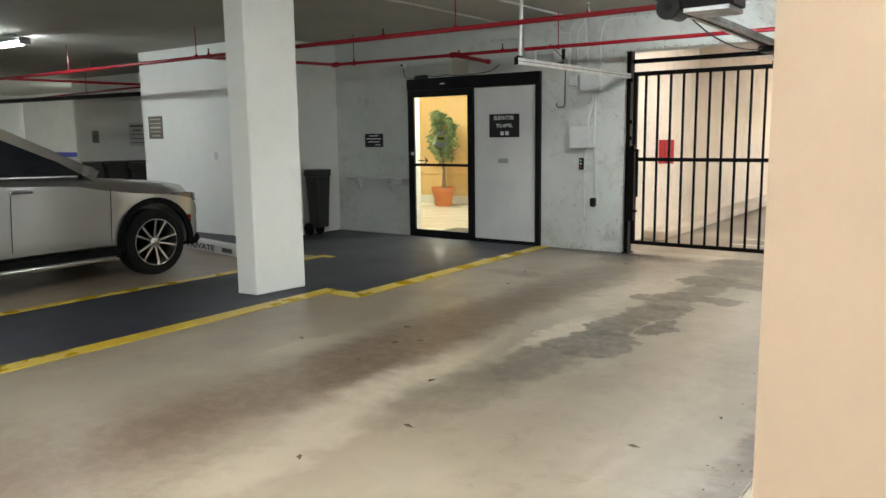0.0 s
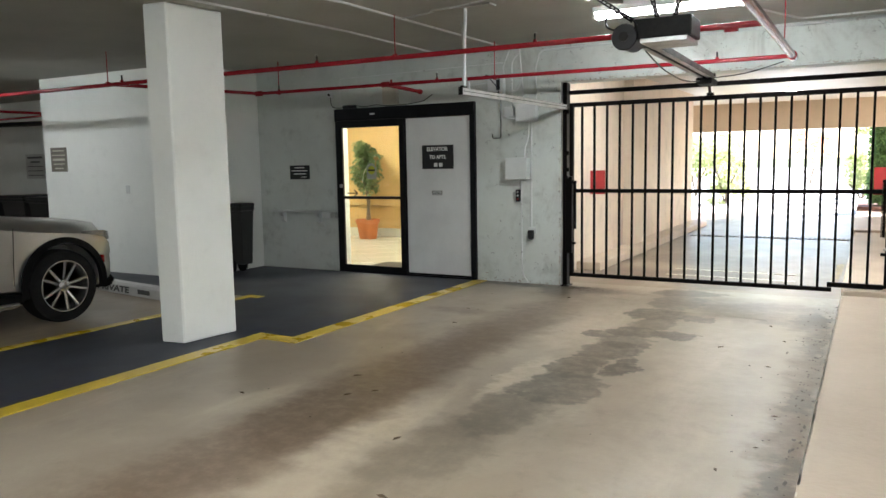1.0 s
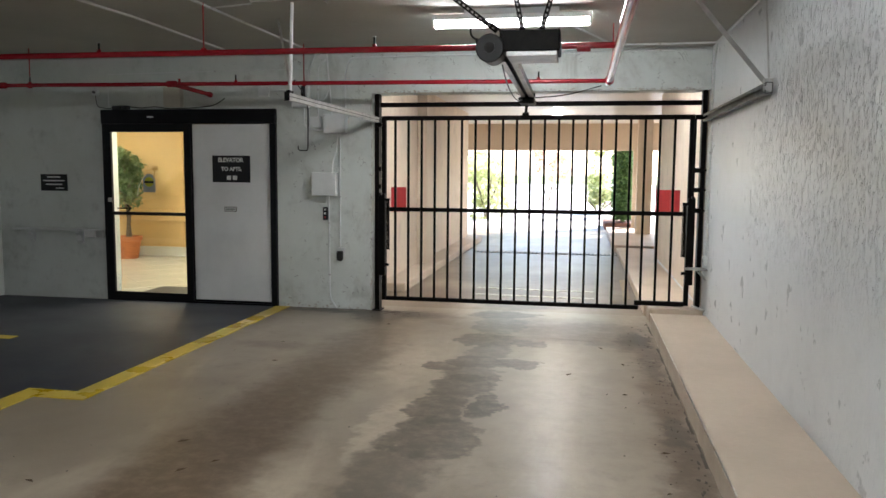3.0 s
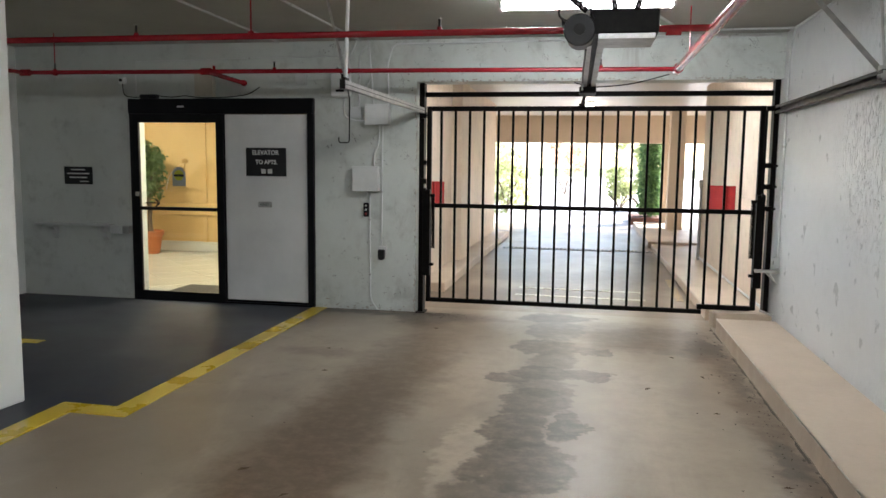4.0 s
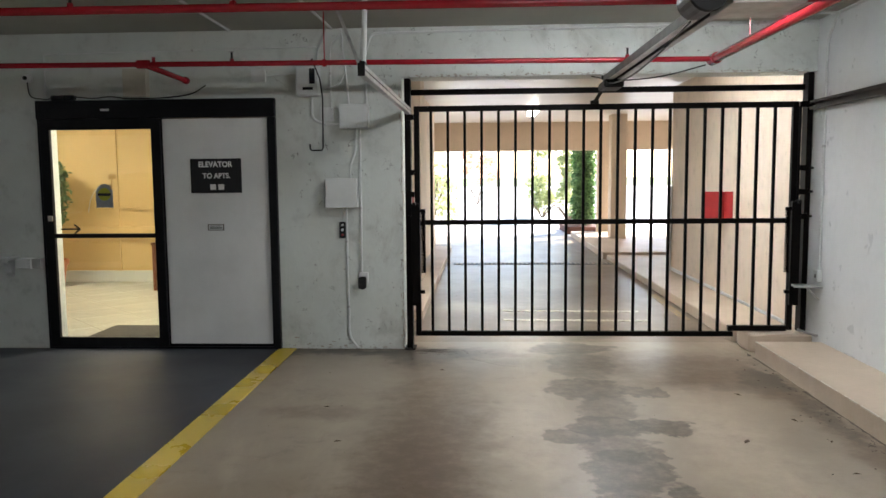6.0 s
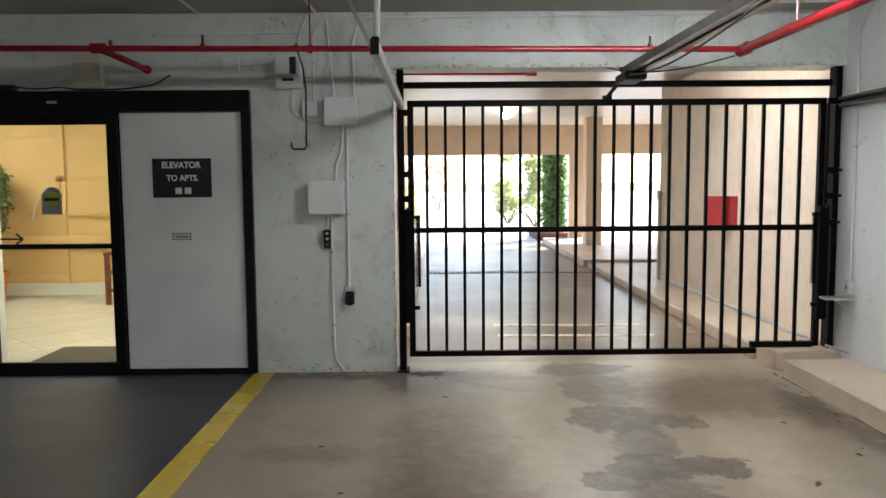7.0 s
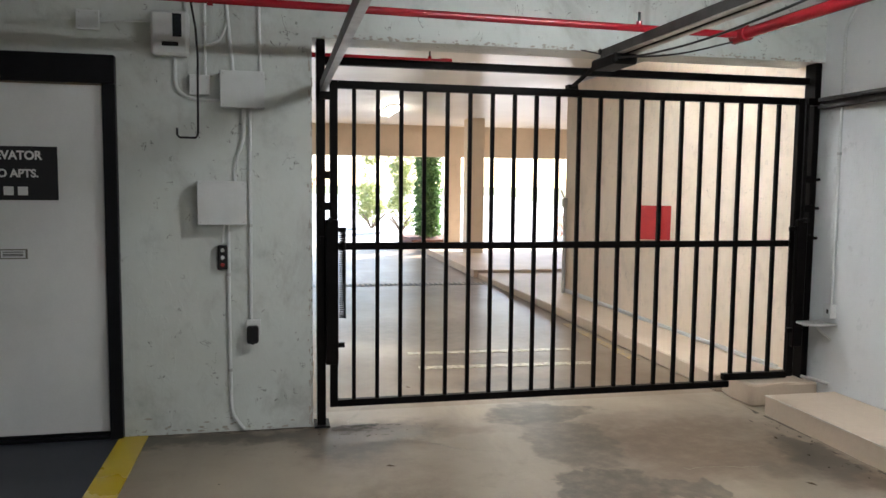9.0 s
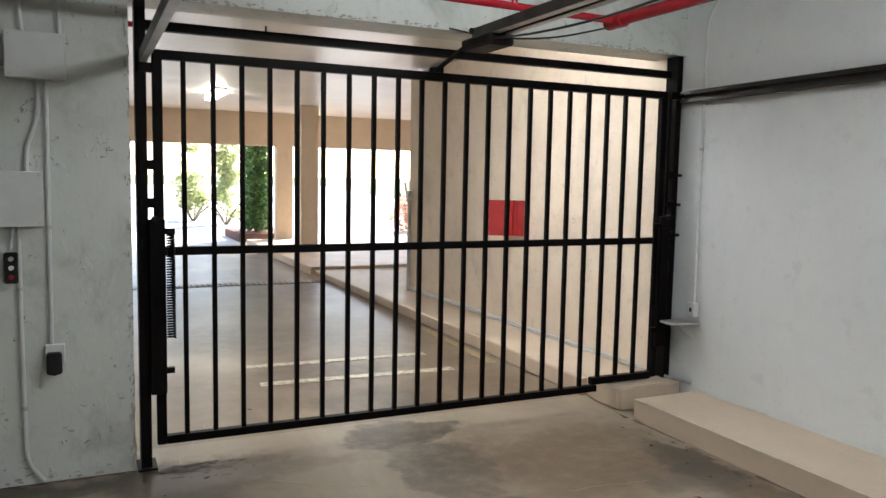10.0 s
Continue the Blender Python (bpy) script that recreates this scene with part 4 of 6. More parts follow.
part("bar", rod((-19, 8.3, 2.38), (-13.0, 9.0, 2.38), 0.045, 10), PLASTIC, black_duct)
for x in (-18, -15):
    part("hanger_rod", rod((x, 8.3 + 0.117 * (x + 19), 2.40), (x, 8.3 + 0.117 * (x + 19), H), 0.008, 6), DARKSTEEL, black_duct)

# ---- sliding door to the lobby ----
DY = 9.25
door = thing("door_1", (-5.935, DY, 0), "automatic sliding door in a black aluminium frame, glazed leaf beside a white fixed panel", "door", kind="structure")
part("header", box(-7.07, DY, 2.165, -4.826, GY + 0.1, 2.335), BRONZE, door, "black door-operator header", bevel=0.006)
part("jamb", box(-7.07, DY + 0.02, 0, -7.015, GY + 0.125, 2.165), BRONZE, door, bevel=0.003)
part("jamb", box(-4.9, DY + 0.01, 0, -4.826, GY + 0.3, 2.165), BRONZE, door, bevel=0.003)
part("threshold", box(-7.015, DY + 0.02, 0.004, -4.902, GY + 0.3, 0.022), BRONZE, door)
leaf = part("glazed_leaf", pierced([-7.05, -6.958, -5.992, -5.905], [0.02, 0.112, 1.06, 1.1, 2.068, 2.165], [(1, 1), (1, 3)], lambda u, d, z: (u, DY + 0.015 + 0.045 * d, z)), BRONZE, door, "black framed sliding leaf", bevel=0.003)
for z0, z1 in ((0.112, 1.06), (1.1, 2.068)):
    pane = part("pane", box(-6.963, DY + 0.034, z0 - 0.005, -5.987, DY + 0.040, z1 + 0.005), GLASS, leaf, "clear glass pane")
    pane.visible_shadow = False
part("lock", box(-7.005, DY + 0.002, 1.22, -6.963, DY + 0.015, 1.27), GALV, leaf)
fixed = part("fixed_panel", box(-5.897, DY + 0.055, 0.045, -4.91, DY + 0.09, 2.16), PANEL, door, "scuffed white panel", bevel=0.003)
part("panel_stile", box(-5.987, DY + 0.062, 0.022, -5.893, DY + 0.1, 2.17), BRONZE, door, bevel=0.003)
part("panel_rail", box(-5.893, DY + 0.05, 0.022, -4.9, DY + 0.1, 0.042), BRONZE, door, bevel=0.003)
part("panel_edge", box(-4.908, DY + 0.05, 0.042, -4.9, DY + 0.1, 2.165), BRONZE, door)
part("maker_plate", box(-6.449, DY - 0.003, 2.235, -6.367, DY, 2.255), GALV, door, "small silver plate")
bm = bmesh.new()
arch = [(-6.464 + 0.083 * math.cos(math.pi * k / 12), 1.483 + 0.083 * math.sin(math.pi * k / 12)) for k in range(13)] + [(-6.547, 1.343), (-6.381, 1.343)]
ring = [bm.verts.new((x, DY + 0.031, z)) for x, z in arch]
bm.faces.new(ring)
decal = part("decal", bm, DECALGREY, leaf, "arched grey and yellow-green door decal")
bm = bmesh.new()
bmesh.ops.create_circle(bm, cap_ends=True, segments=20, radius=0.06, matrix=pose(-6.464, DY + 0.029, 1.468, 90))
part("decal_disc", bm, DECAL, decal, "yellow-green disc")
part("decal_bar", box(-6.525, DY + 0.026, 1.453, -6.403, DY + 0.0285, 1.478), SIGN, decal, "dark bar across the disc")
bm = bar((-6.9, DY + 0.03, 1.143), (-6.715, DY + 0.03, 1.143), 0.004, 0.014)
for s in (-1, 1):
    bar((-6.715, DY + 0.03, 1.143), (-6.77, DY + 0.03, 1.143 + 0.042 * s), 0.004, 0.016, bm)
part("arrow_decal", bm, SIGN, leaf, "black arrow decal pointing to the opening edge")

PX, PZ = -6.372, 1.62
bm = bar((PX - 0.03, DY + 0.03, PZ - 0.11), (PX - 0.01, DY + 0.03, PZ), 0.003, 0.012)
for k in range(7):
    a = -0.5 + 0.7 * k
    bar((PX - 0.01, DY + 0.03, PZ), (PX - 0.01 + 0.045 * math.cos(a), DY + 0.03, PZ + 0.01 + 0.035 * math.sin(a)), 0.003, 0.012, bm)
part("palm_decal", bm, DECALGOLD, leaf, "small gold palm-tree decal on the glass")

part("arc_decal", hose(rounded([(-6.625, DY + 0.031, 1.30), (-6.61, DY + 0.031, 1.40), (-6.565, DY + 0.031, 1.49), (-6.50, DY + 0.031, 1.55)], 0.06), 0.0035, 5), LETTER, leaf, "thin white curved scratch on the glass")

sign = thing("elevator_sign", (-5.396, DY + 0.05, 1.49), "black sign with white stencil letters, elevator to apartments", "sign")
part("board", box(-5.641, DY + 0.046, 1.473, -5.163, DY + 0.054, 1.79), SIGN, sign)
lettering("lettering", "ELEVATOR", 0.32, 0.054, facing(-5.403, DY + 0.0445, 1.738), LETTER, sign)
lettering("lettering", "TO APTS.", 0.26, 0.05, facing(-5.398, DY + 0.0445, 1.632), LETTER, sign)
for x in (-5.432, -5.355):
    part("text_line", box(x - 0.027, DY + 0.0437, 1.502, x + 0.027, DY + 0.0455, 1.553), LETTER, sign)
notice = thing("panel_label", (-5.421, DY + 0.05, 1.15), "small pale label on the white door panel", "label")
part("label_plate", box(-5.499, DY + 0.05, 1.123, -5.344, DY + 0.054, 1.182), GREY_SIGN, notice)
part("label_face", box(-5.488, DY + 0.047, 1.130, -5.355, DY + 0.05, 1.175), BOXPAINT, notice)
for z in (1.165, 1.152, 1.143):
    part("text_line", box(-5.478, DY + 0.0455, z - 0.003, -5.365, DY + 0.047, z + 0.003), INK, notice)


def bar_sign(name, x0, x1, z0, z1, y, rows, board, ink, label, slant=0.0):
    s = thing(name, ((x0 + x1) / 2, y, z0), label, "sign")
    part("board", box(x0, y - 0.01, z0, x1, y, z1), board, s, bevel=0.002)
    n = len(rows)
    for k, (w, h, dx) in enumerate(rows):
        z = z1 - (z1 - z0) * (k + 0.75) / (n + 0.5)
        xm = (x0 + x1) / 2 + dx * (x1 - x0)
        part("text_line", box(xm - w * (x1 - x0) / 2, y - 0.0125, z - h * (z1 - z0) / 2, xm + w * (x1 - x0) / 2, y - 0.0105, z + h * (z1 - z0) / 2), ink, s)
    return s


bar_sign("notice_sign", -7.961, -7.591, 1.344, 1.55, GY, [(0.5, 0.075, 0), (0.8, 0.075, 0), (0.62, 0.075, 0), (0.3, 0.05, 0.22)], SIGN, LETTER, "small black notice with four white text lines on the wall")
bar_sign("parking_sign", -11.56, -11.17, 1.517, 1.89, 7.88, [(0.7, 0.05, 0), (0.8, 0.04, 0), (0.75, 0.09, 0), (0.7, 0.04, 0), (0.55, 0.05, 0)], GREY_SIGN, BOXBEIGE, "weathered brown parking sign with pale text on the wall")
bar_sign("paper_notice", -15.72, -15.09, 1.37, 1.87, 10.1, [(0.8, 0.08, 0), (0.5, 0.06, 0), (0.8, 0.03, 0), (0.8, 0.03, 0), (0.8, 0.03, 0)], PAPER, INK, "white paper notice with grey text lines on the wall")
bar_sign("small_picture", -17.25, -16.98, 1.44, 1.72, 10.1, [(0.5, 0.3, 0)], GREY_SIGN, INK, "small dark plate on the recess wall")


# ---- fittings on the gate wall ----
def junction(name, x0, z0, x1, z1, depth, label, material=BOXPAINT, y=GY):
    ob = thing(name, ((x0 + x1) / 2, y, z0), label, "electrical box")
    part("case", box(x0, y - depth + 0.012, z0, x1, y, z1), material, ob, bevel=0.003)
    part("cover", box(x0 - 0.003, y - depth, z0 - 0.003, x1 + 0.003, y - depth + 0.01, z1 + 0.003), material, ob, bevel=0.003)
    for sx in (x0 + 0.015, x1 - 0.015):
        for sz in (z0 + 0.015, z1 - 0.015):
            part("screw", rod((sx, y - depth - 0.002, sz), (sx, y - depth, sz), 0.004, 6), GALV, ob)
    return ob


junction("junction_box", -4.217, 2.047, -3.96, 2.262, 0.11, "white painted steel junction box on the wall")
junction("junction_box", -4.357, 1.333, -4.073, 1.596, 0.12, "white painted steel cabinet box on the wall")
junction("junction_box", -4.4, 2.122, -4.286, 2.237, 0.05, "small white square box beside a junction box")
junction("junction_box", -5.028, 2.48, -4.906, 2.588, 0.05, "small square white box high on the wall")
junction("sensor_box", -6.21, 2.36, -6.0, 2.61, 0.09, "beige box above the door header", BOXBEIGE)
meter = thing("alarm_panel", (-4.496, GY, 2.36), "white wall unit with a dark window and slot", "control box")
part("case", box(-4.612, GY - 0.10, 2.342, -4.398, GY, 2.604), BOXPAINT, meter, bevel=0.015)
part("window", box(-4.486, GY - 0.104, 2.45, -4.435, GY - 0.10, 2.585), CARGLASS, meter, "dark window")
part("slot", box(-4.548, GY - 0.104, 2.395, -4.455, GY - 0.10, 2.42), PLASTIC, meter, "black slot")
switch = thing("gate_switch", (-4.219, GY, 1.07), "black push-button station with small buttons", "switch")
part("case", box(-4.252, GY - 0.055, 1.048, -4.193, GY, 1.2), PLASTIC, switch, bevel=0.006)
for z, m in ((1.17, GALV), (1.125, BOXPAINT), (1.08, REDPLATE)):
    part("button", rod((-4.221, GY - 0.066, z), (-4.221, GY - 0.055, z), 0.012, 10), m, switch)
outlet = thing("outlet", (-4.034, GY, 0.63), "wall outlet with a black plug adapter", "outlet")
part("plate", box(-4.085, GY - 0.03, 0.625, -3.995, GY, 0.725), BOXPAINT, outlet, bevel=0.004)
part("plug", box(-4.08, GY - 0.085, 0.58, -4.008, GY - 0.03, 0.69), PLASTIC, outlet, "black plug adapter", bevel=0.01)
part("plug_cord", hose(rounded([(-4.034, GY - 0.06, 0.6), (-4.034, GY - 0.05, 0.57), (-4.064, GY - 0.03, 0.575)], 0.02), 0.005, 6), PLASTIC, outlet)


def conduit(points, r=0.011, label="white painted conduit fixed to the wall", radius=0.06, material=BOXPAINT, name="conduit"):
    ob = thing(name, points[0], label, "conduit", "conduits")
    part("run", hose(rounded(points, radius), r, 8), material, ob, smooth=True)
    for a, b in zip(points, points[1:]):
        a, b = Vector(a), Vector(b)
        if (b - a).length > 0.5:
            m = a.lerp(b, 0.55)
            d = (b - a).normalized()
            part("clip", rod(m - d * 0.01, m + d * 0.01, r + 0.004, 8), GALV, ob)
    return ob


CY = GY - 0.012
conduit([(-4.147, CY, 2.26), (-4.178, CY, 2.62), (-4.208, CY, H)])
conduit([(-3.982, CY, 2.26), (-3.993, CY, 2.70), (-3.931, CY, 2.90), (-1.1, CY, 2.92), (WX - 0.05, CY, 2.92)])
conduit([(-4.05, CY, 2.05), (-4.055, CY, 0.725)])
conduit([(-4.085, CY, 2.05), (-4.09, CY, 1.85), (-4.145, CY, 1.72), (-4.145, CY, 1.596)], 0.012)
conduit([(-4.188, CY, 1.335), (-4.188, CY, 0.75), (-4.182, CY, 0.12), (-4.105, CY, 0.015)])
conduit([(-4.214, CY, 1.345), (-4.224, CY, 1.215)], 0.008)
conduit([(-4.486, CY, 2.355), (-4.486, CY, 2.14), (-4.373, CY, 2.09), (-4.214, CY, 2.09)])
conduit([(-4.311, CY, 2.24), (-4.311, CY, 2.80), (-4.229, CY, 2.88), (-4.208, CY, 2.9)], 0.009)
conduit([(-4.368, CY, 2.41), (-4.229, CY, 2.44), (-4.178, CY, 2.56)], 0.009)
conduit([(-4.906, CY, 2.53), (-4.7, CY, 2.55), (-4.61, CY, 2.55)], 0.006)
conduit([(-4.414, CY, 2.61), (-4.435, CY, 2.74), (-4.373, CY, 2.88), (-4.342, CY, H)], 0.01)
conduit([(-6.984, CY, 2.38), (-6.984, CY, 2.76), (-4.435, CY, 2.79)], 0.007, radius=0.03)
conduit([(-5.216, 9.25, H - 0.012), (-5.175, 7.0, H - 0.012), (-5.319, 5.0, H - 0.012), (-5.401, 2.5, H - 0.012)], 0.011, "white conduit across the ceiling")
conduit([(-4.28, 9.25, H - 0.012), (-4.342, 5.8, H - 0.012), (-4.62, 4.9, H - 0.012)], 0.011, "white conduit across the ceiling")
conduit([(-4.363, 6.75, H - 0.012), (-4.106, 6.7, H - 0.012), (-2.9, 6.3, H - 0.012), (-2.2, 6.6, H - 0.012)], 0.006, "thin grey cable across the ceiling", 0.3)
conduit([(WX - 0.03, 8.88, H - 0.03), (-1.0, 8.9, H - 0.03), (-1.6, 7.3, H - 0.03)], 0.01, "white conduit across the ceiling")
conduit([(WX - 0.03, 8.85, H - 0.03), (WX - 0.03, 1.2, H - 0.03)], 0.01, "white conduit along the ceiling corner")

hook = thing("hook_rod", (-4.342, 8.95, 2.5), "thin black rod with a hooked lower end hung from the pipe", "hook rod")
part("rod", hose([(-4.32, 8.57, 2.565), (-4.32, 8.6, 2.575), (-4.325, 8.66, 2.55), (-4.325, 8.9, 2.45), (-4.325, 9.0, 2.3), (-4.33, 9.0, 1.87), (-4.342, 9.0, 1.845), (-4.43, 9.0, 1.845), (-4.445, 9.0, 1.86), (-4.445, 9.0, 1.9)], 0.0065, 6), PLASTIC, hook)
cam_box = thing("motion_sensor", (-6.83, DY, 2.335), "small black motion sensor on the door header", "sensor")
part("case", box(-6.922, DY + 0.0, 2.335, -6.696, DY + 0.06, 2.385), PLASTIC, cam_box, bevel=0.012)
part("lens", box(-6.778, DY - 0.01, 2.34, -6.717, DY + 0.0, 2.375), CARGLASS, cam_box)
cables = thing("door_cable", (-6.676, DY, 2.34), "loose black cable over the door header", "cable")
part("cord", hose(rounded([(-6.696, DY + 0.03, 2.37), (-6.521, DY + 0.04, 2.35), (-6.367, DY + 0.04, 2.375), (-6.213, DY + 0.03, 2.345), (-5.853, DY + 0.04, 2.35), (-5.596, DY + 0.05, 2.38), (-5.463, GY - 0.02, 2.46)], 0.1), 0.006, 6), PLASTIC, cables)
socket = thing("wall_camera", (-7.107, GY, 2.44), "small white wall camera with a hanging cable", "camera")
part("body", box(-7.185, GY - 0.06, 2.51, -7.1, GY, 2.58), BOXPAINT, socket, bevel=0.01)
part("lens", rod((-7.143, GY - 0.075, 2.545), (-7.143, GY - 0.06, 2.545), 0.018, 10), PLASTIC, socket)
part("cord", hose(rounded([(-7.15, GY - 0.02, 2.51), (-7.138, GY - 0.02, 2.37), (-6.984, GY - 0.02, 2.35), (-6.902, DY + 0.03, 2.36)], 0.06), 0.005, 6), PLASTIC, socket)
ledge = thing("wall_shelf", (-7.858, GY, 0.85), "narrow white painted shelf on wall brackets", "shelf")
part("board", box(-8.31, GY - 0.12, 0.855, -7.33, GY, 0.885), BOXPAINT, ledge, bevel=0.004)
for x in (-8.1, -7.42):
    bm = bmesh.new()
    prof = [(GY, 0.855), (GY - 0.10, 0.855), (GY - 0.10, 0.83), (GY - 0.06, 0.795), (GY - 0.055, 0.735), (GY, 0.695)]
    a, b = [[bm.verts.new((x + s, y, z)) for y, z in prof] for s in (-0.03, 0.03)]
    bm.faces.new(a), bm.faces.new(b[::-1])
    for k in range(6):
        bm.faces.new((a[k], a[(k + 1) % 6], b[(k + 1) % 6], b[k]))
    part("bracket", bm, BOXPAINT, ledge)
card = thing("call_box", (-7.292, GY, 0.80), "grey box fixed to the wall beside the door frame", "control box")
part("case", box(-7.32, GY - 0.10, 0.775, -7.17, GY, 0.872), BOXPAINT, card, bevel=0.008)
part("face", box(-7.17, GY - 0.09, 0.78, -7.08, GY - 0.01, 0.868), GALV, card, bevel=0.004)

# right wall fittings
conduit([(WX - 0.014, 9.1, 0.76), (WX - 0.014, 9.1, 2.72), (WX - 0.014, 9.0, 2.85), (WX - 0.03, 8.88, H - 0.03)])
conduit([(WX - 0.03, 14.35, 0.15), (WX - 0.03, 9.65, 0.18)], 0.008, "white conduit along the foot of the passage wall")
r_out = thing("outlet", (0, 9.08, 0.70), "white surface outlet box at the foot of a conduit", "outlet")
part("case", box(WX - 0.05, 9.06, 0.66, WX, 9.14, 0.76), BOXPAINT, r_out, bevel=0.005)
part("socket", box(WX - 0.052, 9.08, 0.695, WX - 0.05, 9.10, 0.725), PLASTIC, r_out)
r_shelf = thing("wall_bracket", (-0.05, 9.2, 0.57), "small grey metal bracket shelf on the wall by the gate post", "bracket")
part("plate", plate([(-0.19, 9.10), (-0.17, 9.23), (WX, 9.24), (WX, 9.04)], 0.605, 0.62), GALV, r_shelf, bevel=0.002)
part("strut", bar((-0.08, 9.14, 0.605), (WX - 0.01, 9.09, 0.50), 0.02, 0.008), GALV, r_shelf)
part("strut", bar((-0.05, 9.20, 0.605), (WX - 0.01, 9.17, 0.52), 0.02, 0.008), GALV, r_shelf)
pin = thing("ground_bolt", (-0.05, 9.2, 0.2), "short rusty steel bolt near the gate foot", "bolt")
part("shaft", rod((-0.09, 9.25, 0.20), (WX - 0.02, 9.08, 0.18), 0.012, 8), GALV, pin)

standpipe = thing("standpipe", (-0.01, 14.34, 0.1), "grey standpipe with a small box head on the walkway", "pipe")
part("pipe", rod((-0.01, 14.34, 0.1), (-0.01, 14.34, 1.33), 0.024, 10), GALV, standpipe, smooth=True)
part("head", box(-0.045, 14.30, 1.3, 0.014, 14.38, 1.43), BOXBEIGE, standpipe, bevel=0.006)

# red boards on the passage walls: folded sheets, fixed along one edge
for wx, wy, ox, oy in ((WX - 0.014, 11.45, -0.29, 11.62), (LX + 0.002, 11.3, LX + 0.2, 11.39)):
    rb = thing("red_board", (wx, wy, 1.05), "plain red folded sheet standing out from the passage wall", "board", "red boards")
    run = [Vector((wx, wy, 0)).lerp(Vector((ox, oy, 0)), q) + Vector((0, dy, 0)) for q, dy in ((0, 0), (0.18, 0.0), (0.26, 0.03), (0.34, 0.0), (0.4, 0.03), (1, 0))]
    bm = bmesh.new()
    for p, q in zip(run, run[1:]):
        bar((p.x, p.y, 1.225), (q.x, q.y, 1.225), 0.006, 0.35, bm)
    part("sheet", bm, REDPLATE, rb)
    part("bracket", bar((wx, wy + 0.045, 1.22), (0.4 * wx + 0.6 * ox, 0.4 * wy + 0.6 * oy + 0.045, 1.22), 0.012, 0.04), DARKSTEEL, rb)

# ---- the lobby behind the glass ----
LB = 13.95
lobby_floor = solid("floor_lobby", box(-11.5, GY + 0.3, -0.05, -4.0, LB + 0.3, 0.0025), GROUT, "cream tiled lobby floor", "floor", "structure")
solid("wall_lobby_back", box(-11.5, LB, 0, -3.96 - 0.3, LB + 0.2, 2.7), OCHRE, "ochre yellow lobby wall", "wall", "structure")
solid("wall_lobby_left", box(-11.7, GY + 0.3, 0, -11.5, LB + 0.2, 2.7), OCHRE, "ochre yellow lobby wall", "wall", "structure")
solid("wall_lobby_right", box(-4.45, GY + 0.3, 0, -4.26, LB, 2.7), WHITEWALL, "white lobby wall", "wall", "structure")
solid("wall_lobby_front", pierced([-11.5, -7.3, -4.87, -4.45], [0, 2.3, 2.7], [(1, 0)], lambda u, d, z: (u, GY + 0.302 + 0.02 * d, z)), WHITEWALL, "white plastered inner face of the lobby wall", "wall", "structure")
solid("ceiling_lobby", box(-11.5, GY + 0.3, 2.7, -4.26, LB + 0.2, 2.8), WHITEWALL, "white lobby ceiling", "ceiling", "structure")
solid("door_reveal", box(-7.012, DY + 0.08, 0.022, -6.985, GY + 0.14, 2.165), WHITEWALL, "white painted reveal inside the door", "trim", "structure")
solid("baseboard", box(-11.5, LB - 0.02, 0, -4.45, LB, 0.18), WHITEWALL, "white tiled lobby skirting", "baseboard", "structure")
solid("trim_rail", box(-11.5, LB - 0.05, 0.66, -4.45, LB, 0.875), OCHRE, "broad ochre rail along the lobby wall", "trim", "structure", bevel=0.01)
solid("trim_rail_lower", box(-11.5, LB - 0.04, 1.14, -4.45, LB, 1.17), OCHRE, "thin ochre moulding along the lobby wall", "trim", "structure")
for x in (-8.62, -7.2):
    solid("trim_upright", box(x - 0.045, LB - 0.035, 0.18, x + 0.03, LB, 2.7), OCHRE, "ochre upright moulding on the lobby wall", "trim", "structure")
matt = thing("door_mat", (-6.2, 9.95, 0), "brown ribbed entrance mat inside the door", "mat")
part("pile", box(-6.95, 9.66, 0.006, -4.95, 10.36, 0.016), MATTING, matt, bevel=0.003)
for x, y in ((-6.3, 10.25), (-9.6, 12.3), (-5.6, 12.9)):
    lob = thing("lobby_ceiling_light", (x, y, 2.7), "round warm ceiling light in the lobby, lit", "ceiling light", "lobby ceiling lights")
    part("rim", lathe([(0.24, -0.03), (0.24, 0)], 20), BOXPAINT, lob, local=True)
    part("globe", lathe([(0.05, -0.10), (0.15, -0.085), (0.22, -0.03)], 20), LOBBYGLOW, lob, "glowing warm globe", local=True)

plant = thing("potted_ficus", (-9.44, 13.42, 0), "bushy green ficus tree in a terracotta pot", "plant")
part("pot", lathe([(0.17, 0.0), (0.18, 0.02), (0.225, 0.33), (0.25, 0.33), (0.258, 0.41), (0.23, 0.41), (0.215, 0.37)], 24), TERRACOTTA, plant, "terracotta pot", local=True, smooth=True)
part("soil", lathe([(0.216, 0.36), (0.21, 0.375)], 20), SOIL, plant, local=True)
rnd = random.Random(4)
bm = bmesh.new()
hose([(0, 0, 0.35), (0.03, 0.02, 0.8), (-0.03, 0, 1.1), (0.02, -0.02, 1.5)], 0.035, 8, bm)
hose([(0.05, 0.03, 0.35), (-0.02, 0.04, 0.85), (0.05, 0.0, 1.15), (0.1, 0.05, 1.45)], 0.025, 8, bm)
for k in range(12):
    a, h = 2.4 * k, 1.0 + 0.05 * k
    hose([(0.02, 0, h), (0.16 * math.cos(a), 0.16 * math.sin(a), h + 0.12), (0.3 * math.cos(a), 0.3 * math.sin(a), h + 0.18)], 0.009, 5, bm)
part("trunk", bm, BARK, plant, local=True)


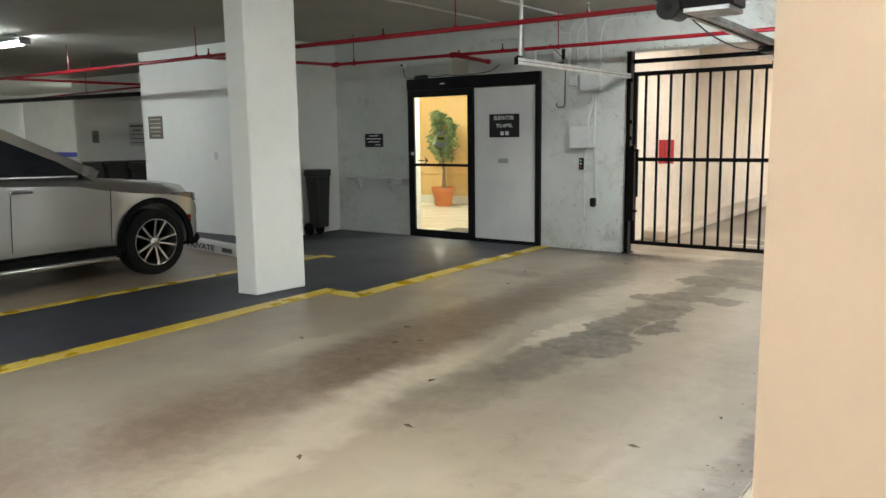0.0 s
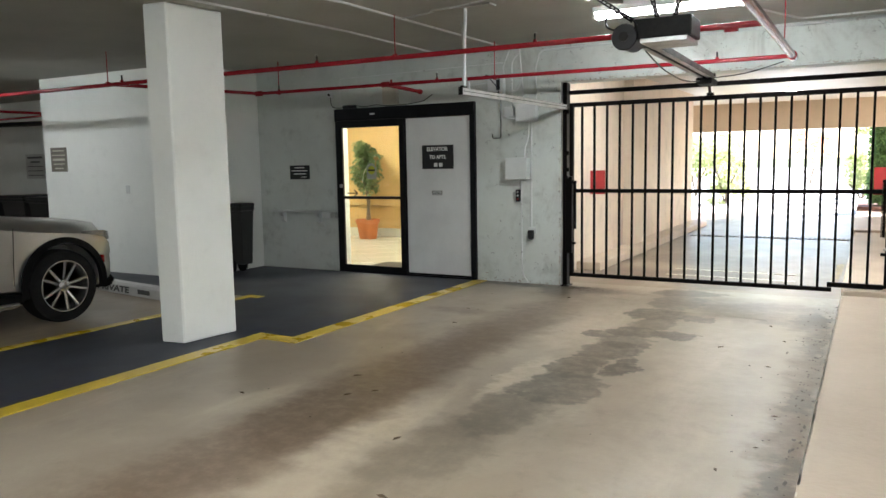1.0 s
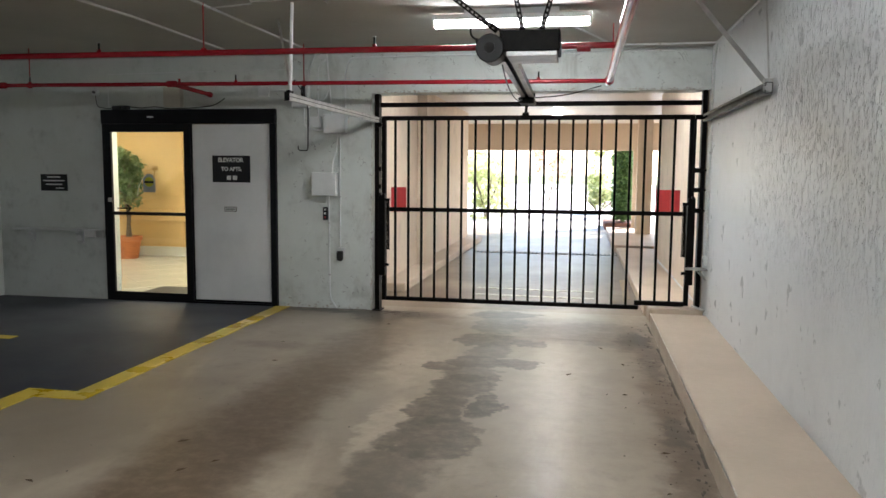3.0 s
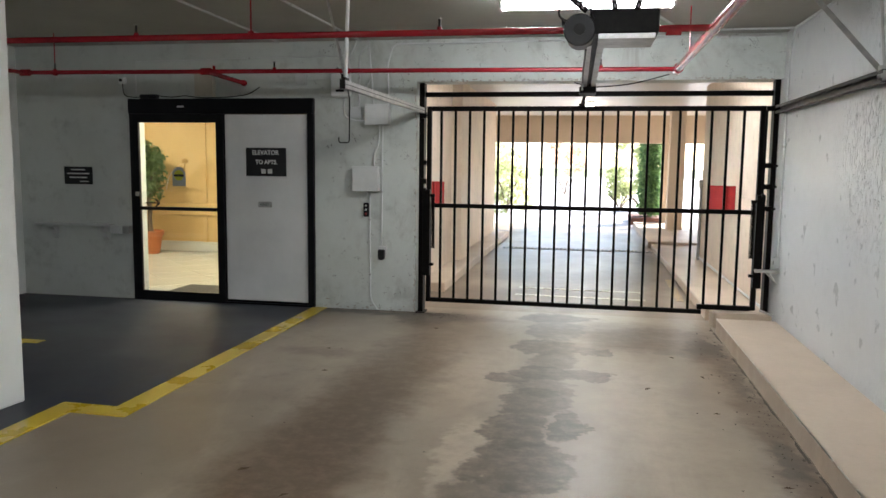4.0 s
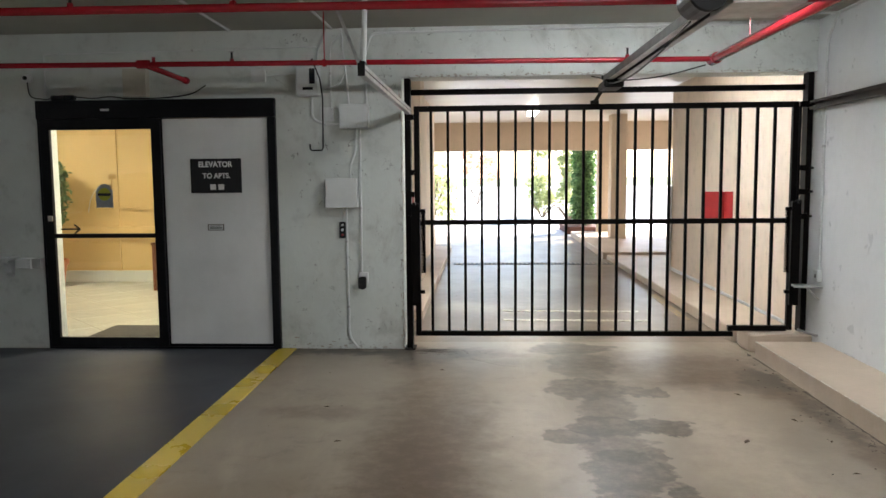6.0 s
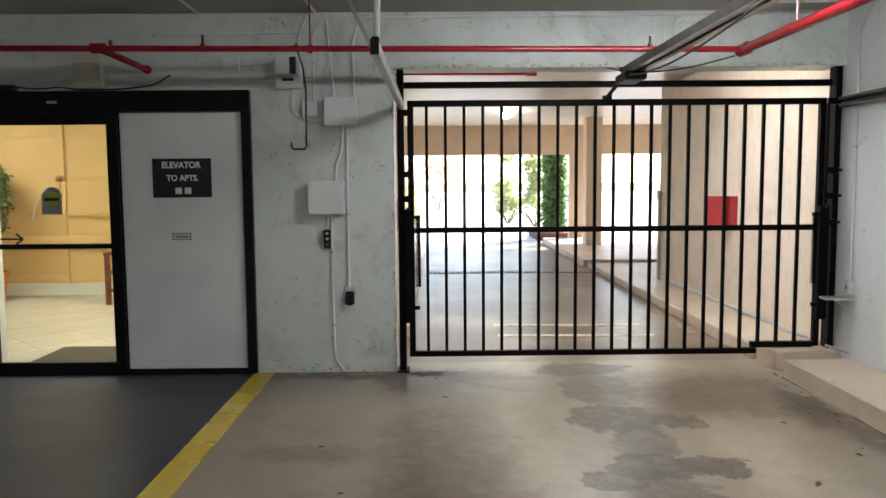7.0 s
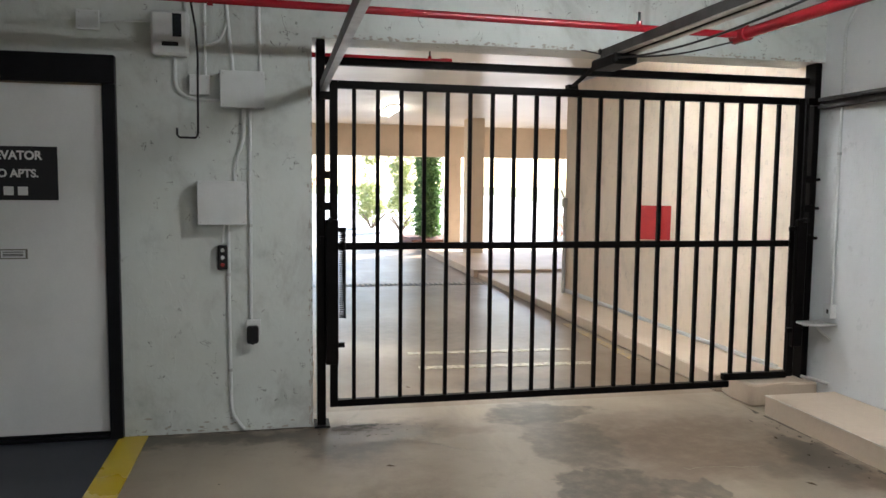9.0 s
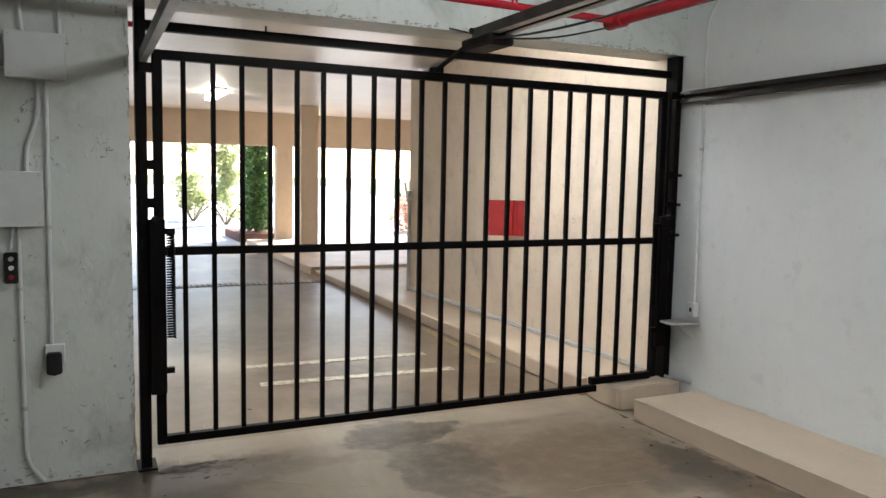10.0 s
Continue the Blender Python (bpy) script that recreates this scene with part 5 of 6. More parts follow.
def leaf_mass(rng, count, spread, size, bm=None, hang=0.4):
    """Many small folded leaves scattered by spread(rng), each four triangles."""
    bm = bm or bmesh.new()
    for _ in range(count):
        p = Vector(spread(rng))
        m = Matrix.Translation(p) @ Euler((rng.uniform(-0.9, 0.9) - hang, rng.uniform(-0.9, 0.9), rng.uniform(0, 6.28))).to_matrix().to_4x4()
        s = size * rng.uniform(0.6, 1.3)
        c = [m @ Vector(q) for q in ((0, 0, 0), (0.32 * s, 0.45 * s, 0.08 * s), (0, s, -0.1 * s), (-0.32 * s, 0.45 * s, 0.08 * s))]
        v = [bm.verts.new(q) for q in c]
        bm.faces.new((v[0], v[1], v[2])), bm.faces.new((v[0], v[2], v[3]))
    return bm


def lumps(centres):
    """A spread over uneven balls (x, y, z, radius), denser at their rims."""
    def one(rng):
        x, y, z, r = rng.choice(centres)
        d = Vector((rng.gauss(0, 1), rng.gauss(0, 1), rng.gauss(0, 1))).normalized() * r * rng.uniform(0.35, 1.0) ** 0.5
        return x + d.x, y + d.y, z + d.z
    return one


part("crown", leaf_mass(rnd, 1900, lumps([(0.17 * math.cos(2.4 * k) * (0.5 + 0.5 * (k % 3) / 2), 0.2 * math.sin(2.4 * k) * (0.5 + 0.5 * (k % 2)), 1.08 + 0.055 * k, 0.19 - 0.003 * k) for k in range(16)]), 0.085), LEAF, plant, "dense drooping leaves", local=True)
table = thing("console_table", (-7.1, 13.2, 0), "red-brown wooden console table against the lobby wall", "table")
part("tabletop", box(-7.68, 12.95, 0.66, -6.5, 13.4, 0.70), WOOD, table, bevel=0.005)
for x in (-7.64, -6.56):
    for y in (12.99, 13.34):
        part("leg", box(x - 0.03, y - 0.03, 0, x + 0.03, y + 0.03, 0.66), WOOD, table, bevel=0.004)
for z in (0.18, 0.42):
    part("stretcher", box(-7.61, 12.975, z, -6.59, 13.005, z + 0.04), WOOD, table)

# ---- parking bay ----
stop = thing("wheel_stop", (-8.45, 6.67, 0), "worn white concrete wheel stop with black lettering", "wheel stop", turn=-9.0)
bm = bmesh.new()
prof = [(-0.09, 0), (-0.075, 0.11), (-0.05, 0.14), (0.05, 0.14), (0.075, 0.11), (0.09, 0)]
a, b = [[bm.verts.new((s, y, z)) for y, z in prof] for s in (-0.95, 0.95)]
bm.faces.new(a), bm.faces.new(b[::-1])
for k in range(6):
    bm.faces.new((a[k], a[(k + 1) % 6], b[(k + 1) % 6], b[k]))
part("block", bm, PAPER, stop, local=True, bevel=0.006)
bpy.context.view_layer.update()
slope = placed(stop) @ pose(0, -0.0855, 0.062, 82, 0, 0)
lettering("lettering", "PRIVATE", 0.75, 0.075, slope @ pose(-0.15, 0, 0.001), INK, stop)
part("text_line", box(0.42, -0.0885, 0.035, 0.68, -0.084, 0.09), INK, stop, local=True)


def wheelie_bin(name, x, y, w, h, material, label, turn=0.0):
    ob = thing(name, (x, y, 0), label, "bin", turn=turn)
    bm = bmesh.new()
    levels = [(0.36, 0.13), (0.46, h * 0.94), (0.50, h * 0.94), (0.50, h)]
    rings = [[bm.verts.new((sx * w * q, sy * w * q * 1.05, z)) for sx, sy in ((-1, -1), (1, -1), (1, 1), (-1, 1))] for q, z in levels]
    for q, s in zip(rings, rings[1:]):
        for k in range(4):
            bm.faces.new((q[k], q[(k + 1) % 4], s[(k + 1) % 4], s[k]))
    bm.faces.new(rings[0][::-1]), bm.faces.new(rings[-1])
    part("body", bm, material, ob, local=True, bevel=0.012)
    part("lid", box(-0.52 * w, -0.55 * w, h, 0.52 * w, 0.55 * w, h + 0.05), material, ob, local=True, bevel=0.018)
    part("handle", rod((-0.4 * w, 0.6 * w, h - 0.02), (0.4 * w, 0.6 * w, h - 0.02), 0.016, 8), material, ob, local=True)
    for s in (-1, 1):
        part("wheel", rod((s * 0.36 * w, 0.38 * w, 0.1), (s * 0.42 * w, 0.38 * w, 0.1), 0.1, 14), TYRE, ob, local=True)
    return ob


wheelie_bin("wheelie_bin", -8.33, 8.6, 0.29, 0.97, BINPLASTIC, "tall black plastic wheelie bin in the wall corner", 90)
for k, x in enumerate((-15.4, -14.55, -13.7, -12.85)):
    wheelie_bin("wheelie_bin", x, 9.4, 0.78, 1.0 + 0.02 * (k % 2), BINPLASTIC, "dark plastic bin in the recess")
wall_plate = thing("wall_switch_plate", (-9.81, 7.88, 1.2), "small grey blank plate on the parking wall", "plate")
part("cover", box(-9.85, 7.865, 1.185, -9.77, 7.88, 1.305), BOXPAINT, wall_plate, bevel=0.004)


# ---- the parked car ----
CX, FRONT = -8.4, 5.91  # middle line; nose
car = thing("parked_suv", (CX, FRONT - 2.4, 0), "silver sport utility car parked nose-in at the wheel stop", "car")
# stations along the car from the nose: distance, half width, sill, shoulder height, top height, top half width
ST = [(0.0, 0.62, 0.42, 0.70, 0.78, 0.40), (0.06, 0.78, 0.34, 0.80, 0.93, 0.56), (0.20, 0.88, 0.28, 0.89, 1.0, 0.69), (0.50, 0.935, 0.27, 0.94, 1.045, 0.75), (0.9, 0.95, 0.30, 0.98, 1.075, 0.78),
      (1.35, 0.95, 0.34, 1.045, 1.13, 0.79), (1.6, 0.95, 0.34, 1.10, 1.165, 0.80), (2.2, 0.955, 0.34, 1.13, 1.19, 0.80), (3.0, 0.955, 0.34, 1.15, 1.20, 0.80), (3.9, 0.95, 0.34, 1.17, 1.21, 0.79), (4.5, 0.91, 0.36, 1.14, 1.18, 0.74), (4.78, 0.80, 0.45, 1.05, 1.12, 0.62)]


def section(d, w, z0, zs, zt, wt):
    half = [(0.0, z0), (w * 0.8, z0), (w * 0.97, z0 + 0.06), (w * 0.985, z0 + 0.18), (w * 0.97, z0 + 0.30), (w, zs - 0.16), (w * 0.985, zs - 0.05), (wt + (w - wt) * 0.62, zs), (wt, zt - 0.025), (wt * 0.6, zt), (0.0, zt + 0.008)]
    ring = half + [(-x, z) for x, z in half[-2:0:-1]]
    return [(CX + x, FRONT - d, z) for x, z in ring]


bm = bmesh.new()
rings = [[bm.verts.new(p) for p in section(*s)] for s in ST]
for q, s in zip(rings, rings[1:]):
    for k in range(len(q)):
        bm.faces.new((q[k], q[(k + 1) % len(q)], s[(k + 1) % len(q)], s[k]))
bm.faces.new(rings[0]), bm.faces.new(rings[-1][::-1])
body = part("body", bm, SILVER, car, smooth=True)
WHEELS = [(s, y) for y in (FRONT - 0.73, FRONT - 3.55) for s in (1, -1)]
cut = bmesh.new()
for s, y in WHEELS:
    rod((CX + s * 0.62, y, 0.40), (CX + s * 1.2, y, 0.40), 0.43, 32, bm=cut)
cutter = part("cutter", cut, TRIM, None)
bpy.context.view_layer.update()
mod = body.modifiers.new("arches", "BOOLEAN")
mod.object, mod.operation, mod.solver = cutter, "DIFFERENCE", "EXACT"
bpy.context.view_layer.update()
shaped = bpy.data.meshes.new_from_object(body.evaluated_get(bpy.context.evaluated_depsgraph_get()))
body.modifiers.clear()
body.data = shaped
shaped.materials.clear()
shaped.materials.append(SILVER)
shaped.set_sharp_from_angle(angle=radians(32))
bpy.data.objects.remove(cutter)

# cabin: glass below, painted roof above
CAB = [(1.32, 0.80, 1.13, 0.78, 1.145), (1.7, 0.84, 1.15, 0.75, 1.36), (2.2, 0.85, 1.16, 0.68, 1.60), (2.6, 0.85, 1.17, 0.665, 1.67), (3.4, 0.85, 1.18, 0.66, 1.69), (4.1, 0.82, 1.2, 0.64, 1.63), (4.65, 0.74, 1.2, 0.6, 1.3)]
bm, rf = bmesh.new(), bmesh.new()
gl, rr = [], []
for d, wb, zb, wt, zt in CAB:
    y = FRONT - d
    gl.append([bm.verts.new((CX + x, y, z)) for x, z in ((-wb, zb), (-wt, zt), (wt, zt), (wb, zb))])
    rr.append([rf.verts.new((CX + x, y, z)) for x, z in ((-wt - 0.012, zt - 0.03), (-wt, zt + 0.012), (-wt * 0.6, zt + 0.04), (0, zt + 0.05), (wt * 0.6, zt + 0.04), (wt, zt + 0.012), (wt + 0.012, zt - 0.03))])
for q, s in zip(gl, gl[1:]):
    for k in range(3):
        bm.faces.new((q[k], q[k + 1], s[k + 1], s[k]))
bm.faces.new(gl[0]), bm.faces.new(gl[-1][::-1])
part("glass", bm, CARGLASS, car, "dark tinted windows")
for q, s in list(zip(rr, rr[1:]))[2:5]:
    for k in range(6):
        rf.faces.new((q[k], q[k + 1], s[k + 1], s[k]))
part("roof", rf, SILVER, car, smooth=True)
for s in (1, -1):
    for (d0, w0, z0), (d1, w1, z1) in (((1.3, 0.80, 1.14), (2.25, 0.685, 1.615)), ((2.25, 0.685, 1.615), (3.4, 0.675, 1.685)), ((3.4, 0.675, 1.685), (4.62, 0.63, 1.3)), ((4.62, 0.63, 1.3), (4.62, 0.77, 1.18))):
        part("pillar", bar((CX + s * (w0 + 0.01), FRONT - d0, z0), (CX + s * (w1 + 0.01), FRONT - d1, z1), 0.04, 0.11, up=(s * 0.3, 0, 1)), SILVER, car, bevel=0.01)
    part("belt_trim", bar((CX + s * 0.905, FRONT - 1.55, 1.15), (CX + s * 0.905, FRONT - 4.3, 1.21), 0.02, 0.018), CHROME, car, "chrome belt strip")
    part("door_pillar", bar((CX + s * 0.856, FRONT - 2.42, 1.17), (CX + s * 0.69, FRONT - 2.5, 1.65), 0.02, 0.07, up=(0, 1, 0)), TRIM, car)
    for d in (1.27, 2.29, 3.25):
        part("door_seam", bar((CX + s * 0.957, FRONT - d, 0.45), (CX + s * 0.957, FRONT - d + 0.03, 1.0), 0.003, 0.007, up=(0, 1, 0)), TRIM, car)
    for d in (2.27, 3.23):
        part("door_handle", rod((CX + s * 0.975, FRONT - d, 1.035), (CX + s * 0.975, FRONT - d + 0.21, 1.03), 0.018, 8), SILVER, car, "silver handle", smooth=True)
    part("sill_trim", box(CX + s * 0.85, FRONT - 3.12, 0.26, CX + s * 0.962, FRONT - 1.18, 0.37), TRIM, car, "black lower cladding", bevel=0.015)
    part("step_bar", rod((CX + s * 0.97, FRONT - 3.05, 0.27), (CX + s * 0.97, FRONT - 1.25, 0.27), 0.028, 10), ALLOY, car, "polished side step", smooth=True)
    mirror = part("mirror", lathe([(0.02, -0.07), (0.055, -0.055), (0.066, 0.0), (0.055, 0.05), (0.02, 0.065)], 12), SILVER, car, local=True, smooth=True)
    mirror.matrix_basis = placed(car).inverted() @ pose(CX + s * 1.0, FRONT - 1.5, 1.2, 90, 0, 0) @ Matrix.Diagonal((1.15, 0.85, 0.8, 1))
    part("mirror_stalk", bar((CX + s * 0.88, FRONT - 1.53, 1.13), (CX + s * 0.98, FRONT - 1.51, 1.18), 0.05, 0.03), TRIM, car)
    # the headlight wraps round the corner of the wing
    bm = bmesh.new()
    lamp = [(0.50, 0.03, 0.775, 0.020), (0.66, 0.045, 0.81, 0.035), (0.785, 0.09, 0.835, 0.042), (0.855, 0.19, 0.86, 0.036), (0.90, 0.34, 0.885, 0.024), (0.93, 0.52, 0.90, 0.008)]
    for x, d, z, h in lamp:
        pts = [bm.verts.new((CX + s * (x + ox), FRONT - d + oy, z + dz)) for ox, oy, dz in ((-0.05, -0.03, -h), (0.012, 0.012, -h), (0.006, 0.008, h), (-0.05, -0.03, h))]
        if x > 0.5:
            for k in range(4):
                bm.faces.new((last[k], last[(k + 1) % 4], pts[(k + 1) % 4], pts[k]))
        last = pts
    part("headlight", bm, LENS_CLEAR, car, "slim wrap-round smoked headlight", smooth=True)
    part("side_marker", box(CX + s * 0.86, FRONT - 0.27, 0.56, CX + s * 0.925, FRONT - 0.24, 0.64), LENS_RED, car, "red side marker", bevel=0.006)
    part("tail_light", box(CX + s * 0.70, FRONT - 4.78, 0.75, CX + s * 0.88, FRONT - 4.60, 1.15), LENS_RED, car, bevel=0.03)
    for y in (FRONT - 0.73, FRONT - 3.55):
        bm = bmesh.new()
        arc = [(0.475, 0.0), (0.475, 0.02), (0.41, 0.025), (0.41, -0.03)]
        for k in range(25):
            a = math.pi * (-0.07 + 1.14 * k / 24)
            pts = [bm.verts.new((CX + s * (0.945 + o), y + r * math.cos(a), 0.40 + r * math.sin(a))) for r, o in arc]
            if k:
                for j in range(4):
                    bm.faces.new((last[j], last[(j + 1) % 4], pts[(j + 1) % 4], pts[j]))
            last = pts
        part("arch_trim", bm, TRIM, car, "black wheel-arch cladding", smooth=True)
        part("arch_liner", box(CX + s * 0.58, y - 0.41, 0.35, CX + s * 0.62, y + 0.41, 0.80), TRIM, car)
bumper = part("bumper", box(CX - 0.80, FRONT - 0.30, 0.27, CX + 0.80, FRONT - 0.01, 0.40), TRIM, car, "black lower bumper", bevel=0.05)
part("grille", box(CX - 0.42, FRONT - 0.05, 0.45, CX + 0.42, FRONT + 0.012, 0.74), TRIM, car, "dark grille", bevel=0.02)


def wheel(y, s):
    w = part("wheel", lathe([(0.20, -0.12), (0.33, -0.122), (0.365, -0.105), (0.373, -0.06), (0.373, 0.06), (0.365, 0.105), (0.33, 0.122), (0.263, 0.118), (0.24, 0.03), (0.20, -0.03)], 36), TYRE, car, "black tyre on a polished alloy rim", local=True, smooth=True)
    w.matrix_basis = placed(car).inverted() @ pose(CX + s * 0.825, y, 0.373, 0, 90 * s, 0)
    part("rim", lathe([(0.235, 0.03), (0.262, 0.112), (0.262, 0.12), (0.252, 0.12), (0.228, 0.03)], 36), ALLOY, w, "polished rim", local=True, smooth=True)
    part("hub", lathe([(0.062, 0.03), (0.058, 0.10), (0.03, 0.108)], 18), ALLOY, w, local=True, smooth=True)
    for k in range(10):
        a = 2 * math.pi * k / 10 + 0.07 * (-1) ** k
        c, q = math.cos(a), math.sin(a)
        part("spoke", bar((0.045 * c, 0.045 * q, 0.085), (0.25 * c, 0.25 * q, 0.108), 0.03, 0.022), ALLOY, w, local=True, bevel=0.006)
    part("brake_disc", lathe([(0.17, -0.05), (0.17, -0.03)], 24), DARKSTEEL, w, local=True)


for s, y in WHEELS:
    wheel(y, s)

# ---- outside planting ----
rnd = random.Random(9)
hedge = thing("hedge", (-0.1, 24.05, 0), "tall dark green clipped hedge beside the drive", "hedge")
part("foliage", leaf_mass(rnd, 9000, lambda g: (-0.08 + g.uniform(-0.25, 0.25) * (1 + 0.2 * math.sin(5 * g.random())), 24.05 + g.uniform(-0.45, 0.45), g.uniform(0.3, 3.4)), 0.11), HEDGELEAF, hedge, "dense small leaves")
part("stems", hose([(-0.1, 23.9, 0), (-0.12, 24.0, 1.2), (-0.08, 24.1, 2.2), (-0.1, 24.05, 3.0)], 0.05, 6), BARK, hedge)
solid("flower_bed", plate([(-0.62, 23.3), (0.6, 23.3), (0.7, 25.4), (-0.62, 25.4)], -0.06, 0.2), SOIL, "reddish mulch bed under the hedge", "flower bed", "structure")


def shrub(x, y, spec, n, size, material, label, seed, stem=0.8):
    g = random.Random(seed)
    ob = thing("shrub", (x, y, -0.06), label, "shrub", "shrubs")
    part("foliage", leaf_mass(g, n, lumps(spec), size), material, ob, local=True)
    bm = bmesh.new()
    for k in range(5):
        a = 1.3 * k
        hose([(0, 0, 0), (0.2 * math.cos(a), 0.2 * math.sin(a), stem), (0.5 * math.cos(a), 0.5 * math.sin(a), stem * 1.9)], 0.03, 5, bm)
    part("stem", bm, BARK, ob, local=True)


def clump(seed, count, spread, z0, z1, r):
    g = random.Random(seed)
    return [(g.uniform(-spread, spread), g.uniform(-spread, spread), g.uniform(z0, z1), g.uniform(0.6, 1.0) * r) for _ in range(count)]


shrub(-4.6, 27.5, clump(1, 14, 0.55, 0.3, 2.0, 0.5), 1500, 0.15, SUNLEAF, "sunlit yellow-green garden shrub", 11)
shrub(-6.6, 33, clump(2, 14, 1.2, 0.6, 2.6, 0.7), 2000, 0.2, SUNLEAF, "sunlit yellow-green garden shrub", 12)
shrub(-3.2, 46, clump(3, 10, 1.2, 1.6, 2.9, 0.45), 700, 0.2, BLOOM, "red flowering shrub by the boundary wall", 13, 0.5)
shrub(0.15, 30, clump(4, 18, 0.26, 0.35, 2.7, 0.34), 2200, 0.13, SUNLEAF, "pale sunlit shrub beyond the hedge", 14, 0.3)
shrub(-0.6, 32, clump(8, 18, 0.32, 0.4, 2.9, 0.36), 2200, 0.13, SUNLEAF, "sunlit green shrub far along the drive", 17, 0.3)
shrub(4.9, 26, clump(5, 9, 0.5, 0.3, 0.9, 0.35), 1300, 0.12, BLOOM, "red and green shrub beyond the side bay", 15)
shrub(11.5, 34, clump(6, 14, 1.6, 0.5, 3.0, 0.8), 2400, 0.2, SUNLEAF, "sunlit green shrub beyond the side bay", 16)

# ---- dry leaves and grit on the floor ----
g = random.Random(21)
spots = [(-3.37, 4.42), (-3.25, 4.57), (-2.62, 3.87), (-0.91, 7.25), (-0.94, 6.35), (-0.77, 5.19), (-0.81, 4.61), (-0.95, 4.21), (-0.79, 8.55), (-1.19, 3.6), (-2.46, 2.59), (-3.82, 6.78), (-4.03, 7.48), (-3.27, 8.51), (-1.35, 6.84), (-3.58, 4.83), (-4.06, 4.13), (-1.08, 7.84), (-0.85, 6.85), (-2.9, 10.15), (-3.29, 12.44), (-2.27, 3.19)]
for x, y in spots:
    lf = thing("dry_leaf", (x, y, 0.002), "small dry brown leaf on the floor", "leaf", "dry leaves", turn=g.uniform(0, 360))
    s = g.uniform(0.02, 0.045)
    bm = bmesh.new()
    v = [bm.verts.new(q) for q in ((-s, 0, 0.002), (-0.3 * s, 0.38 * s, 0.007), (s, 0.1 * s, 0.003), (0, -0.42 * s, 0.006), (0, 0, 0.001))]
    for a, b in ((0, 1), (1, 2), (2, 3), (3, 0)):
        bm.faces.new((v[a], v[b], v[4]))
    part("blade", bm, LEAFLITTER, lf, local=True)
bm = bmesh.new()
for _ in range(240):
    u = g.random()
    if u < 0.12:
        x, y = g.gauss(-3.4, 0.2), 9.27 - abs(g.gauss(0, 0.16))
    elif u < 0.85:
        y = g.uniform(1.5, 9.0)
        x = -0.56 - abs(g.gauss(0, 0.13)) - 0.02
    else:
        x, y = g.uniform(-4.7, -0.8), g.uniform(1.5, 9.2)
    s = g.uniform(0.0015, 0.0055)
    if y < GY - 0.03 or x > -3.6:
        bmesh.ops.create_icosphere(bm, subdivisions=1, radius=s, matrix=pose(x, y, s * 0.3, 0, 0, g.uniform(0, 360)) @ Matrix.Diagonal((1.6, 1, 0.5, 1)))
solid("floor_grit", bm, GRIME, "scattered dark grit on the garage floor", "grit", "stuff")

# ---- dirt along the foot of the walls, worn edge of the kerb ----
def ragged(a, b, z, width, seed, steep=False, gaps=0.25):
    """A thin strip from a to b in plan with a torn edge on its left side, in broken runs."""
    g = random.Random(seed)
    bm = bmesh.new()
    a, b = Vector((*a, z)), Vector((*b, z))
    d = (b - a).normalized()
    n = max(2, int((b - a).length / 0.03))
    off = Vector((0, 0, 1)) if steep else Vector((-d.y, d.x, 0))
    last, wide, run = None, width, True
    for k in range(n + 1):
        wide = min(width, max(0.12 * width, wide + g.gauss(0, 0.22 * width)))
        if g.random() < 0.08:
            run = g.random() > gaps
        p = a.lerp(b, k / n)
        pair = (bm.verts.new(p), bm.verts.new(p + off * wide))
        if last and run:
            bm.faces.new((last[0], pair[0], pair[1], last[1]))
        last = pair
    bmesh.ops.delete(bm, geom=[v for v in bm.verts if not v.link_faces], context="VERTS")
    return bm


for a, b, z, w, seed, gaps in (((-3.64, GY - 0.001), (-4.81, GY - 0.001), 0.0015, -0.035, 31, 0.1), ((-0.563, 0.8), (-0.555, 9.0), 0.0015, 0.02, 32, 0.55), ((-0.56, 9.05), (-0.56, 9.22), 0.0015, 0.05, 33, 0.1),
                               ((-7.08, GY - 0.001), (-8.54, GY - 0.001), 0.0055, -0.02, 34, 0.3), ((WX - 0.001, 0.8), (WX - 0.001, 9.0), 0.1395, 0.006, 35, 0.75), ((-3.56, 9.2), (-3.3, 9.15), 0.0015, 0.09, 36, 0.2)):
    solid("floor_dirt", ragged(a, b, z, abs(w), seed, gaps=gaps) if w > 0 else ragged(b, a, z, -w, seed, gaps=gaps), GRIME, "dark dirt gathered along the foot of the wall", "dirt", "stuff")
bm = bmesh.new()
g2 = random.Random(41)
for k in range(160):
    y = g2.uniform(2.0, 9.0)
    x = -0.562 + 0.022 * (y - 0.75) / 8.285
    long = g2.uniform(0.01, 0.07)
    bar((x + 0.004, y - long, 0.135), (x + 0.004, y + long, 0.135), g2.uniform(0.008, 0.014), 0.007, bm)
solid("trim_kerb_wear", bm, WORNEDGE, "pale worn paint along the edge of the kerb", "trim", "stuff")

# ---- chipped lower edge of the lintel ----
bm = bmesh.new()
for _ in range(150):
    x, s = g.uniform(-3.6, -0.05), g.uniform(0.003, 0.012)
    z = 2.508 + abs(g.gauss(0, 0.012))
    bmesh.ops.create_icosphere(bm, subdivisions=1, radius=s, matrix=pose(x, GY, z) @ Matrix.Diagonal((1.5, 0.15, 0.7, 1)))
solid("trim_chipped_paint", bm, CONCRETE, "flaked paint and bare concrete along the lintel edge", "trim", "stuff")

